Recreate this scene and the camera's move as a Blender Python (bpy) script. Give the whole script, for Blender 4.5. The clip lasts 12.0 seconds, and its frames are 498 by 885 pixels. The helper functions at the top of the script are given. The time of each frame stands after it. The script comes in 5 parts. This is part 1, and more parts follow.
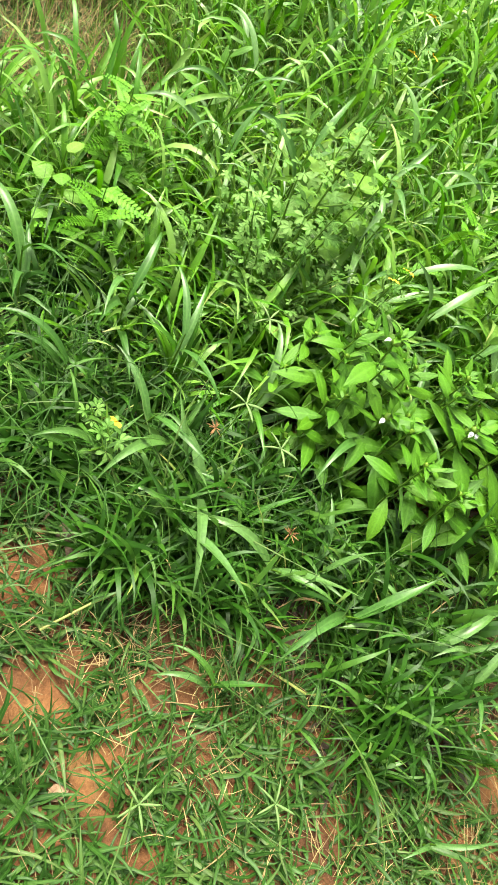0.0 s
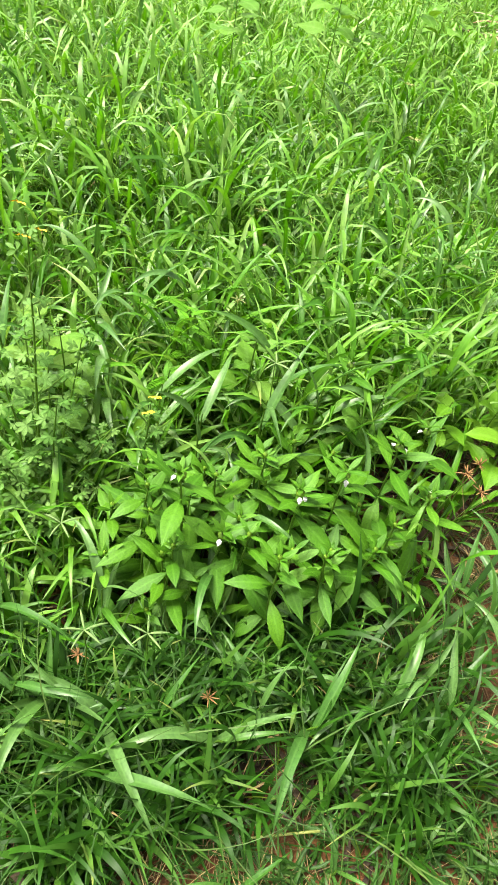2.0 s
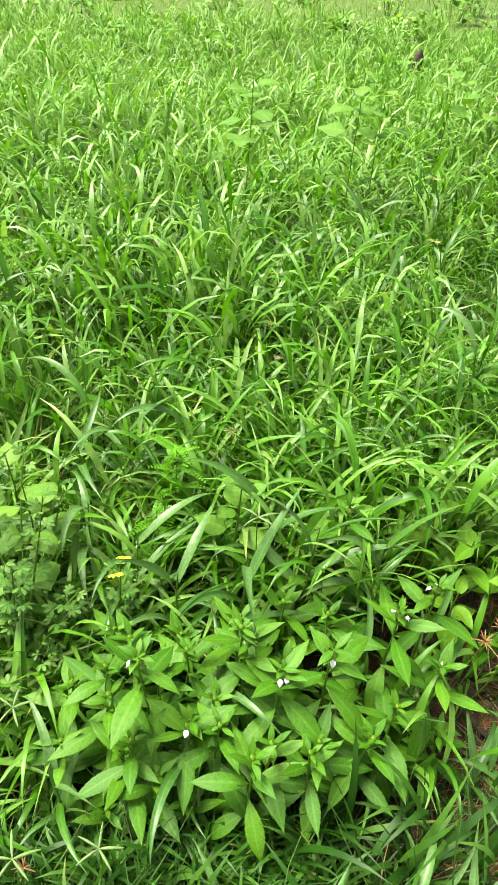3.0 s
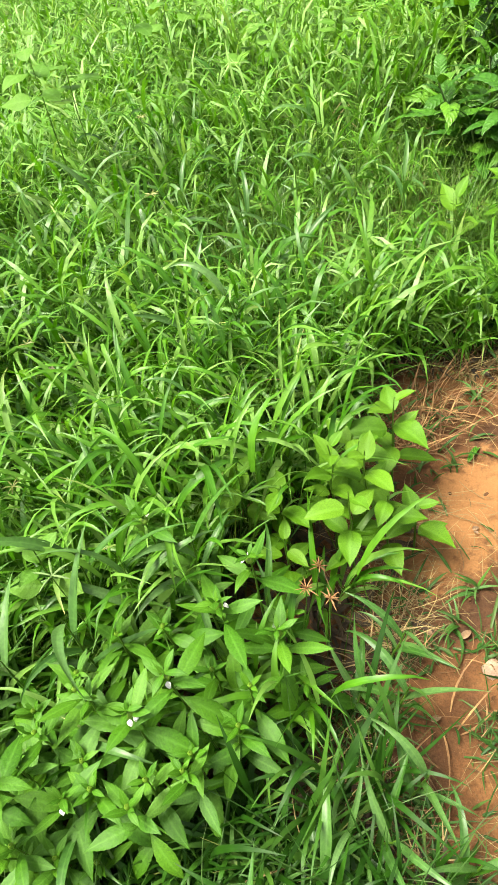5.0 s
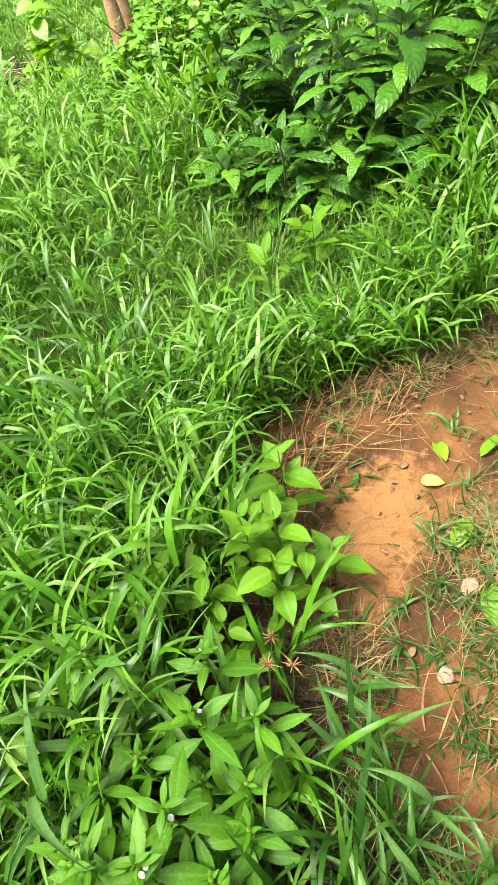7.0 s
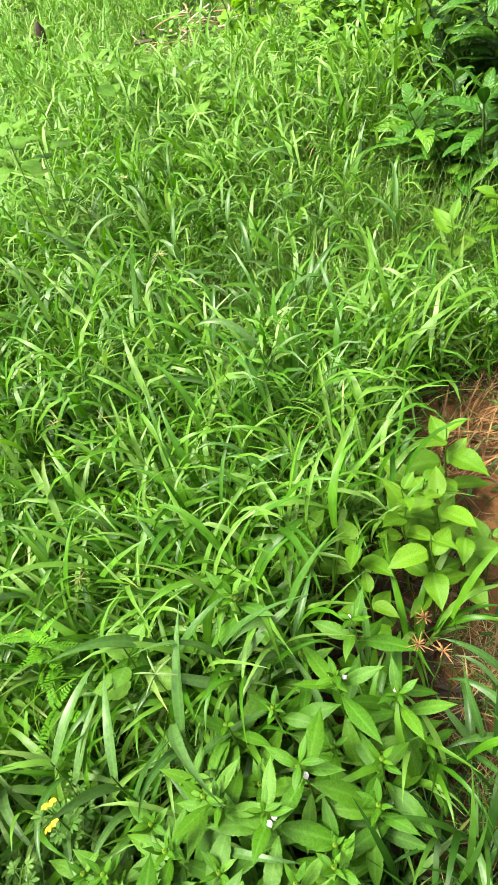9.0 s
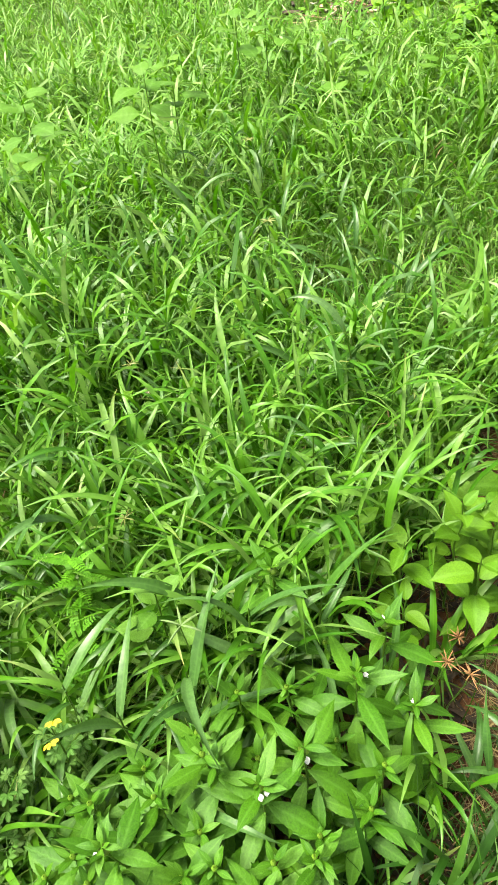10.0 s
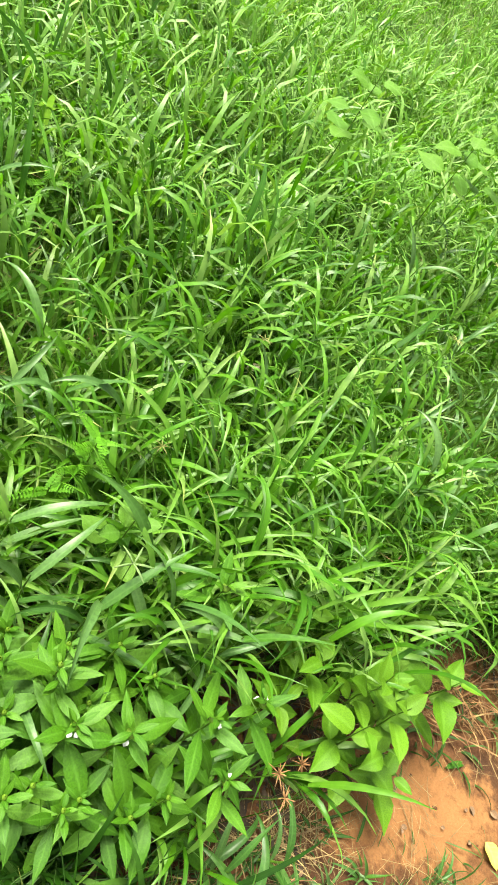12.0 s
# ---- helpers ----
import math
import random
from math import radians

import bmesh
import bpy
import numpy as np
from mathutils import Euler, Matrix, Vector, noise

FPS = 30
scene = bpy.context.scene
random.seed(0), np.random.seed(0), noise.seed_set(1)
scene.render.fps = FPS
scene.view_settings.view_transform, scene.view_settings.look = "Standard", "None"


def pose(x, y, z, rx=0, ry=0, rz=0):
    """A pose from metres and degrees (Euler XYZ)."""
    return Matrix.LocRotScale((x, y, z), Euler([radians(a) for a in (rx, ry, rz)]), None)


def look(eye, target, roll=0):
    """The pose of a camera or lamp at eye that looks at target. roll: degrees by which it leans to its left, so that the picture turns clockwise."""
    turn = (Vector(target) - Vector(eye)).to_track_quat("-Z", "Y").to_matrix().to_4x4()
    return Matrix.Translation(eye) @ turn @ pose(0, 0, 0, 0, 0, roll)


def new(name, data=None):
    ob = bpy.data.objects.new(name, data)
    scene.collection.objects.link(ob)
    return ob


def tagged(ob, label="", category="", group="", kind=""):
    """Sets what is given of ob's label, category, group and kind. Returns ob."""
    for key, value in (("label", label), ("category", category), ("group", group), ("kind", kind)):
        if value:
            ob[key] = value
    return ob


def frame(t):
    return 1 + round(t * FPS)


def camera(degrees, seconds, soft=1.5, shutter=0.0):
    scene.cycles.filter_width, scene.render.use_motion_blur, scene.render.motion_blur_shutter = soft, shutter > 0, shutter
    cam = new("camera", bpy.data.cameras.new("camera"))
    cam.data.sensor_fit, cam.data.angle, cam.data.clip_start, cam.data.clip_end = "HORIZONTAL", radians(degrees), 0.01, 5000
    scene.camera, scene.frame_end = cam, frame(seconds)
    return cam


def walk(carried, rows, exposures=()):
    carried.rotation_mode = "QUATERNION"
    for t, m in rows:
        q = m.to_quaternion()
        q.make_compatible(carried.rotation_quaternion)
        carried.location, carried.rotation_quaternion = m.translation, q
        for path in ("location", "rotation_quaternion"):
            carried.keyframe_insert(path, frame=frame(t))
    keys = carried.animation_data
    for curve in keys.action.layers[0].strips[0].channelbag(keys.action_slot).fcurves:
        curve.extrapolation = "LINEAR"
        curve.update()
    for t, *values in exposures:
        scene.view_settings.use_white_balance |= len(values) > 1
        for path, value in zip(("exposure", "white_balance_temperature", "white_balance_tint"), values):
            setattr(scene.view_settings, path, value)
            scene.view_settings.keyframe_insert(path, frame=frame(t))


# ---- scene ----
cam = camera(40.2, 12.0, 1.55)
PATH = [
    (0, (0.331, 0.178, 1.146), (0.798, 1.332, -0.42), 40.8),
    (0.5, (0.386, 0.196, 1.188), (0.865, 1.438, -0.304), 29.8),
    (1, (0.424, 0.22, 1.234), (0.949, 1.481, -0.228), 23.7),
    (1.5, (0.443, 0.25, 1.256), (1.086, 1.516, -0.153), 19.5),
    (2, (0.455, 0.326, 1.26), (1.191, 1.56, -0.131), 11.9),
    (2.5, (0.548, 0.394, 1.271), (1.12, 1.755, -0.077), 4.8),
    (3, (0.672, 0.464, 1.311), (1.249, 1.89, 0.033), 5.2),
    (3.5, (0.767, 0.489, 1.317), (1.467, 1.867, 0.047), 5.2),
    (3.7, (0.796, 0.489, 1.307), (1.552, 1.802, 0.001), 6.2),
    (5.3, (0.964, 0.434, 1.413), (1.69, 1.603, -0.039), -17.4),
    (5.5, (0.965, 0.443, 1.419), (1.715, 1.64, 0.002), -20.2),
    (6, (0.921, 0.533, 1.435), (1.878, 1.63, 0.064), -16.2),
    (6.1, (0.902, 0.516, 1.432), (1.927, 1.576, 0.081), -14.5),
    (6.5, (0.908, 0.551, 1.437), (1.992, 1.456, 0.021), -13.2),
    (6.7, (0.912, 0.539, 1.446), (2.035, 1.415, 0.042), -14.2),
    (8.3, (0.897, 0.599, 1.42), (1.951, 1.536, 0.002), -14.0),
    (8.5, (0.893, 0.601, 1.418), (1.874, 1.628, 0.01), -16.3),
    (9, (0.865, 0.63, 1.425), (1.729, 1.768, 0.026), -16.3),
    (9.5, (0.847, 0.645, 1.411), (1.571, 1.9, 0.033), -17.3),
    (10, (0.833, 0.649, 1.403), (1.567, 1.868, -0.003), -7.8),
    (10.5, (0.809, 0.657, 1.419), (1.484, 1.89, -0.003), 6.0),
    (11, (0.779, 0.667, 1.43), (1.446, 1.899, 0.003), 15.5),
    (11.5, (0.743, 0.678, 1.437), (1.462, 1.884, 0.014), 30.4),
    (12, (0.723, 0.681, 1.442), (1.438, 1.907, 0.033), 38.8),
]
EXPOSURES = [(0.0, 2.64, 7200, 5), (1.5, 2.53, 7200, 5), (3.0, 2.41, 7200, 5), (12.0, 2.38, 7200, 5)]
walk(cam, [(t, look(eye, target, roll)) for t, eye, target, roll in PATH], EXPOSURES)

# ---- world and light ----
SUN_ELEVATION, SUN_ROTATION = 66.0, 305.0
world = bpy.data.worlds.new("sky")
scene.world = world
world.use_nodes = True
wn = world.node_tree.nodes
sky = wn.new("ShaderNodeTexSky")
sky.sky_type = "NISHITA"
sky.sun_disc = False
sky.sun_elevation, sky.sun_rotation = radians(SUN_ELEVATION), radians(SUN_ROTATION)
sky.air_density, sky.dust_density, sky.ozone_density = 1.0, 6.0, 1.0
wn["Background"].inputs["Strength"].default_value = 0.083
# thin high cloud takes most of the blue out of the sky
veil = wn.new("ShaderNodeHueSaturation")
veil.inputs["Saturation"].default_value = 0.36
world.node_tree.links.new(sky.outputs["Color"], veil.inputs["Color"])
world.node_tree.links.new(veil.outputs["Color"], wn["Background"].inputs["Color"])
sun = new("sun", bpy.data.lights.new("sun", "SUN"))
sun.data.energy, sun.data.angle, sun.data.color = 2.7, radians(26), (1.0, 0.97, 0.92)
# the sky's rotation is counted from north (+y) towards east (+x)
sdir = Vector((math.sin(radians(SUN_ROTATION)) * math.cos(radians(SUN_ELEVATION)), math.cos(radians(SUN_ROTATION)) * math.cos(radians(SUN_ELEVATION)), math.sin(radians(SUN_ELEVATION))))
sun.matrix_world = look(sdir * 30, (0, 0, 0))


# ---- materials ----
def node_material(name):
    m = bpy.data.materials.new(name)
    m.use_nodes = True
    nt = m.node_tree
    nt.nodes.clear()
    return m, nt


def add(nt, kind, values=None, **attrs):
    n = nt.nodes.new(kind)
    for k, v in attrs.items():
        setattr(n, k, v)
    for k, v in (values or {}).items():
        n.inputs[k].default_value = v
    return n


def ramp(nt, fac, stops):
    r = nt.nodes.new("ShaderNodeValToRGB")
    while len(r.color_ramp.elements) < len(stops):
        r.color_ramp.elements.new(0.5)
    for e, (pos, col) in zip(r.color_ramp.elements, stops):
        e.position, e.color = pos, (*col, 1)
    nt.links.new(fac, r.inputs["Fac"])
    return r.outputs["Color"]


def mixed(nt, fac, a, b, blend="MIX"):
    n = nt.nodes.new("ShaderNodeMix")
    n.data_type, n.blend_type = "RGBA", blend
    for socket, value in ((n.inputs[0], fac), (n.inputs[6], a), (n.inputs[7], b)):
        if isinstance(value, bpy.types.NodeSocket):
            nt.links.new(value, socket)
        else:
            socket.default_value = value if isinstance(value, float) else (*value, 1)
    return n.outputs[2]


def math_node(nt, op, a, b=0.0, c=0.0):
    n = nt.nodes.new("ShaderNodeMath")
    n.operation = op
    for socket, value in zip(n.inputs, (a, b, c)):
        if isinstance(value, bpy.types.NodeSocket):
            nt.links.new(value, socket)
        else:
            socket.default_value = value
    return n.outputs[0]


def leaf_material(name, colours, island=True, rough=0.4, through_light=0.14, veins=0.0, vein_count=10.0, rib=0.35, rib_colour=(0.30, 0.42, 0.14), tip=None, relief=0.3, spec=0.35):
    """Living leaf: colour by leaf and by blotch, a paler midrib, side veins as relief, and light through it."""
    m, nt = node_material(name)
    lk = nt.links
    if island:
        pick = add(nt, "ShaderNodeNewGeometry").outputs["Random Per Island"]
    else:
        pick = add(nt, "ShaderNodeObjectInfo").outputs["Random"]
    stops = [(i / max(1, len(colours) - 1), (c[0] * 0.74, c[1] * 0.79, c[2] * 0.45)) for i, c in enumerate(colours)]
    rib_colour = (rib_colour[0] * 0.70, rib_colour[1] * 0.80, rib_colour[2] * 0.6)
    col = ramp(nt, pick, stops)
    tc = add(nt, "ShaderNodeTexCoord")
    blotch = add(nt, "ShaderNodeTexNoise", {"Scale": 35.0, "Detail": 4.0})
    lk.new(tc.outputs["Object"], blotch.inputs["Vector"])
    shade = ramp(nt, blotch.outputs["Fac"], [(0.3, (0.72, 0.74, 0.7)), (0.7, (1.18, 1.12, 1.05))])
    col = mixed(nt, 1.0, col, shade, "MULTIPLY")
    uv = add(nt, "ShaderNodeUVMap")
    sep = add(nt, "ShaderNodeSeparateXYZ")
    lk.new(uv.outputs["UV"], sep.inputs[0])
    off = math_node(nt, "ABSOLUTE", math_node(nt, "SUBTRACT", sep.outputs["X"], 0.5))
    ribmask = math_node(nt, "SUBTRACT", 1.0, math_node(nt, "SMOOTH_MIN", math_node(nt, "MULTIPLY", off, 9.0), 1.0, 0.2))
    col = mixed(nt, math_node(nt, "MULTIPLY", ribmask, rib), col, rib_colour)
    if tip:
        tipmask = math_node(nt, "MULTIPLY", math_node(nt, "POWER", sep.outputs["Y"], 6.0), math_node(nt, "GREATER_THAN", pick, 0.955))
        col = mixed(nt, math_node(nt, "MULTIPLY", tipmask, 0.8), col, tip)
    # side veins run outwards and forwards from the midrib
    phase = math_node(nt, "SUBTRACT", math_node(nt, "MULTIPLY", sep.outputs["Y"], vein_count), math_node(nt, "MULTIPLY", off, vein_count * 0.35))
    wave = math_node(nt, "ABSOLUTE", math_node(nt, "SINE", math_node(nt, "MULTIPLY", phase, math.pi)))
    height = math_node(nt, "ADD", math_node(nt, "MULTIPLY", wave, veins), math_node(nt, "MULTIPLY", blotch.outputs["Fac"], 0.25))
    if veins > 0.0:
        col = mixed(nt, math_node(nt, "MULTIPLY", math_node(nt, "POWER", math_node(nt, "SUBTRACT", 1.0, wave), 3.0), min(0.5, veins * 0.5)), col, rib_colour)
    bump = add(nt, "ShaderNodeBump", {"Strength": relief, "Distance": 0.004})
    lk.new(height, bump.inputs["Height"])
    bs = add(nt, "ShaderNodeBsdfPrincipled", {"Roughness": rough, "Specular IOR Level": spec})
    lk.new(col, bs.inputs["Base Color"])
    lk.new(bump.outputs[0], bs.inputs["Normal"])
    tr = add(nt, "ShaderNodeBsdfTranslucent")
    warm = mixed(nt, 1.0, col, (1.15, 1.22, 0.6), "MULTIPLY")
    lk.new(warm, tr.inputs["Color"])
    mx = add(nt, "ShaderNodeMixShader", {"Fac": through_light})
    lk.new(bs.outputs[0], mx.inputs[1])
    lk.new(tr.outputs[0], mx.inputs[2])
    out = add(nt, "ShaderNodeOutputMaterial")
    lk.new(mx.outputs[0], out.inputs["Surface"])
    return m


def plain_material(name, colours, scale=20.0, rough=0.7, relief=0.3, island=False, detail=6.0, spec=0.3):
    """Opaque matter with two scales of mottling."""
    m, nt = node_material(name)
    lk = nt.links
    tc = add(nt, "ShaderNodeTexCoord")
    n1 = add(nt, "ShaderNodeTexNoise", {"Scale": scale, "Detail": detail})
    n2 = add(nt, "ShaderNodeTexNoise", {"Scale": scale * 7, "Detail": 3.0})
    lk.new(tc.outputs["Object"], n1.inputs["Vector"])
    lk.new(tc.outputs["Object"], n2.inputs["Vector"])
    stops = [(0.3 + 0.4 * i / max(1, len(colours) - 1), (c[0] * 0.82, c[1] * 0.82, c[2] * 0.82)) for i, c in enumerate(colours)]
    col = ramp(nt, n1.outputs["Fac"], stops)
    col = mixed(nt, 1.0, col, ramp(nt, n2.outputs["Fac"], [(0.3, (0.75, 0.75, 0.75)), (0.7, (1.15, 1.15, 1.15))]), "MULTIPLY")
    if island:
        g = add(nt, "ShaderNodeNewGeometry")
        col = mixed(nt, 1.0, col, ramp(nt, g.outputs["Random Per Island"], [(0.0, (0.55, 0.5, 0.45)), (1.0, (1.3, 1.3, 1.25))]), "MULTIPLY")
    bump = add(nt, "ShaderNodeBump", {"Strength": relief, "Distance": 0.01})
    lk.new(math_node(nt, "ADD", n1.outputs["Fac"], math_node(nt, "MULTIPLY", n2.outputs["Fac"], 0.4)), bump.inputs["Height"])
    bs = add(nt, "ShaderNodeBsdfPrincipled", {"Roughness": rough, "Specular IOR Level": spec})
    lk.new(col, bs.inputs["Base Color"])
    lk.new(bump.outputs[0], bs.inputs["Normal"])
    out = add(nt, "ShaderNodeOutputMaterial")
    lk.new(bs.outputs[0], out.inputs["Surface"])
    return m


def soil_material():
    """Red laterite: orange-red fine earth, darker damp patches, pale dusty crusts and grit."""
    m, nt = node_material("red_soil")
    lk = nt.links
    tc = add(nt, "ShaderNodeTexCoord")
    big = add(nt, "ShaderNodeTexNoise", {"Scale": 4.2, "Detail": 7.0, "Roughness": 0.6})
    mid = add(nt, "ShaderNodeTexNoise", {"Scale": 26.0, "Detail": 6.0, "Roughness": 0.65})
    fine = add(nt, "ShaderNodeTexNoise", {"Scale": 190.0, "Detail": 4.0, "Roughness": 0.7})
    grit = add(nt, "ShaderNodeTexVoronoi", {"Scale": 120.0})
    for n in (big, mid, fine, grit):
        lk.new(tc.outputs["Object"], n.inputs["Vector"])
    col = ramp(nt, big.outputs["Fac"], [(0.38, (0.028, 0.014, 0.007)), (0.47, (0.058, 0.026, 0.010)), (0.53, (0.085, 0.038, 0.014)), (0.60, (0.125, 0.059, 0.021)), (0.70, (0.175, 0.092, 0.035))])
    col = mixed(nt, 0.32, col, ramp(nt, mid.outputs["Fac"], [(0.34, (0.055, 0.024, 0.010)), (0.52, (0.09, 0.038, 0.014)), (0.72, (0.15, 0.07, 0.026))]))
    col = mixed(nt, 1.0, col, ramp(nt, fine.outputs["Fac"], [(0.3, (0.7, 0.68, 0.66)), (0.7, (1.22, 1.2, 1.18))]), "MULTIPLY")
    grains = ramp(nt, grit.outputs["Distance"], [(0.0, (1, 1, 1)), (0.16, (0, 0, 0))])
    col = mixed(nt, math_node(nt, "MULTIPLY", grains, math_node(nt, "MULTIPLY", mid.outputs["Fac"], 0.5)), col, (0.25, 0.17, 0.10))
    # washed sand lying in a shallow dip of the clearing
    sep = add(nt, "ShaderNodeSeparateXYZ")
    lk.new(tc.outputs["Object"], sep.inputs[0])
    sx = math_node(nt, "MULTIPLY", math_node(nt, "SUBTRACT", sep.outputs["X"], 1.87), 3.0)
    sy = math_node(nt, "MULTIPLY", math_node(nt, "SUBTRACT", sep.outputs["Y"], 0.98), 7.0)
    dip = math_node(nt, "ADD", math_node(nt, "MULTIPLY", sx, sx), math_node(nt, "MULTIPLY", sy, sy))
    dip = math_node(nt, "ADD", dip, math_node(nt, "MULTIPLY", math_node(nt, "SUBTRACT", mid.outputs["Fac"], 0.5), 3.5))
    sand = mixed(nt, fine.outputs["Fac"], (0.15, 0.067, 0.023), (0.235, 0.115, 0.043))
    col = mixed(nt, ramp(nt, dip, [(0.35, (0.85, 0.85, 0.85)), (1.0, (0, 0, 0))]), col, sand)
    # beyond the clearing the earth is under thatch and low green growth
    dx = math_node(nt, "MULTIPLY", math_node(nt, "SUBTRACT", sep.outputs["X"], 1.1), 0.85)
    dy = math_node(nt, "SUBTRACT", sep.outputs["Y"], 0.7)
    reach = math_node(nt, "SQRT", math_node(nt, "ADD", math_node(nt, "MULTIPLY", dx, dx), math_node(nt, "MULTIPLY", dy, dy)))
    patchy = add(nt, "ShaderNodeTexNoise", {"Scale": 1.3, "Detail": 5.0})
    lk.new(tc.outputs["Object"], patchy.inputs["Vector"])
    reach = math_node(nt, "ADD", reach, math_node(nt, "MULTIPLY", patchy.outputs["Fac"], 1.6))
    thatch = ramp(nt, math_node(nt, "MULTIPLY", reach, 0.1), [(0.22, (0, 0, 0)), (0.34, (1, 1, 1))])
    green = ramp(nt, mid.outputs["Fac"], [(0.3, (0.018, 0.036, 0.005)), (0.5, (0.04, 0.075, 0.010)), (0.7, (0.085, 0.11, 0.025))])
    col = mixed(nt, thatch, col, green)
    bump = add(nt, "ShaderNodeBump", {"Strength": 0.7, "Distance": 0.012})
    lk.new(math_node(nt, "ADD", mid.outputs["Fac"], math_node(nt, "ADD", math_node(nt, "MULTIPLY", fine.outputs["Fac"], 0.35), math_node(nt, "MULTIPLY", grains, 0.1))), bump.inputs["Height"])
    bs = add(nt, "ShaderNodeBsdfPrincipled", {"Roughness": 0.9, "Specular IOR Level": 0.2})
    lk.new(col, bs.inputs["Base Color"])
    lk.new(bump.outputs[0], bs.inputs["Normal"])
    out = add(nt, "ShaderNodeOutputMaterial")
    lk.new(bs.outputs[0], out.inputs["Surface"])
    return m


SOIL = soil_material()
# dark green, deepened further to stand in for shade among the low blades
SHADED_GRASS = leaf_material("grass_blade", [(0.010, 0.045, 0.003), (0.016, 0.066, 0.006), (0.028, 0.10, 0.012), (0.066, 0.15, 0.04)], rib=0.08, rib_colour=(0.07, 0.17, 0.025), tip=(0.28, 0.24, 0.08), spec=0.20, rough=0.5, through_light=0.24)
# the palest bluish stops imitate sky sheen on the upper blades
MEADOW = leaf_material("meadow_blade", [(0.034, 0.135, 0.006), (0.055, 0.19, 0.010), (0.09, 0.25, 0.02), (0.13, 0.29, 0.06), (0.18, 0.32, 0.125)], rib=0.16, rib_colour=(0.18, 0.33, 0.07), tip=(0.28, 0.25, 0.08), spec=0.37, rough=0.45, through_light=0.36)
# distance haze and grazing sheen are mixed into these paler greens
HAZY_FIELD = leaf_material("hazy_field_blade", [(0.072, 0.215, 0.016), (0.105, 0.265, 0.035), (0.15, 0.31, 0.085), (0.225, 0.36, 0.18)], rib=0.0, spec=0.25, rough=0.5, through_light=0.32)
BROADGRASS = leaf_material("broad_grass_blade", [(0.034, 0.112, 0.022), (0.055, 0.148, 0.048), (0.09, 0.185, 0.088), (0.047, 0.145, 0.019)], island=False, rib=0.28, rib_colour=(0.16, 0.28, 0.10), spec=0.4, rough=0.42, through_light=0.26)
# kept very dark so that it paints shade into the gaps between blades
SHADED_FINE = leaf_material("shaded_fine_blade", [(0.010, 0.04, 0.003), (0.018, 0.06, 0.004), (0.038, 0.10, 0.008), (0.12, 0.17, 0.03)], rib=0.0, spec=0.1, rough=0.65)
WISP = leaf_material("wispy_stalk", [(0.05, 0.14, 0.02), (0.085, 0.19, 0.04), (0.15, 0.24, 0.075)], rib=0.0, spec=0.25, through_light=0.2)
SHORT = leaf_material("creeping_grass_blade", [(0.012, 0.048, 0.007), (0.019, 0.066, 0.012), (0.032, 0.085, 0.026), (0.065, 0.11, 0.045)], rib=0.1, spec=0.18, rough=0.52)
STRAW = plain_material("dry_straw", [(0.13, 0.09, 0.038), (0.26, 0.195, 0.085)], scale=30, rough=0.75, island=True)
DEADGRASS = plain_material("dead_grass_blade", [(0.09, 0.042, 0.018), (0.17, 0.09, 0.036), (0.30, 0.19, 0.08)], scale=25, rough=0.75, island=True)
WEED = leaf_material("weed_leaf", [(0.034, 0.12, 0.006), (0.047, 0.148, 0.008), (0.072, 0.188, 0.017)], island=False, veins=0.1, vein_count=7.0, rib=0.22, rib_colour=(0.18, 0.36, 0.07), relief=0.4, rough=0.55, spec=0.2, through_light=0.18)
WEEDSTEM = leaf_material("weed_stem", [(0.06, 0.15, 0.02), (0.09, 0.18, 0.035)], rib=0.0, through_light=0.05, spec=0.2)


# ---- geometry helpers ----
def mesh_of(name, verts, quads, uvs=None, material=None):
    """A smooth mesh from arrays: verts (n, 3), quads (m, 4), uvs (n, 2)."""
    me = bpy.data.meshes.new(name)
    quads = np.asarray(quads, np.int32)
    me.vertices.add(len(verts))
    me.vertices.foreach_set("co", np.asarray(verts, np.float32).ravel())
    me.loops.add(quads.size)
    me.loops.foreach_set("vertex_index", quads.ravel())
    me.polygons.add(len(quads))
    me.polygons.foreach_set("loop_start", np.arange(0, quads.size, 4, dtype=np.int32))
    me.polygons.foreach_set("use_smooth", np.ones(len(quads), bool))
    if uvs is not None:
        layer = me.uv_layers.new(name="UVMap")
        layer.data.foreach_set("uv", np.asarray(uvs, np.float32)[quads.ravel()].ravel())
    me.update(calc_edges=True)
    me.validate()
    if material:
        me.materials.append(material)
    return me


def strip_faces(count, rows, across):
    """Quads of count strips of rows x across vertices."""
    r, c = np.meshgrid(np.arange(rows - 1), np.arange(across - 1), indexing="ij")
    a = (r * across + c).ravel()
    one = np.stack([a, a + 1, a + across + 1, a + across], 1)
    return (one[None] + (np.arange(count) * rows * across)[:, None, None]).reshape(-1, 4)


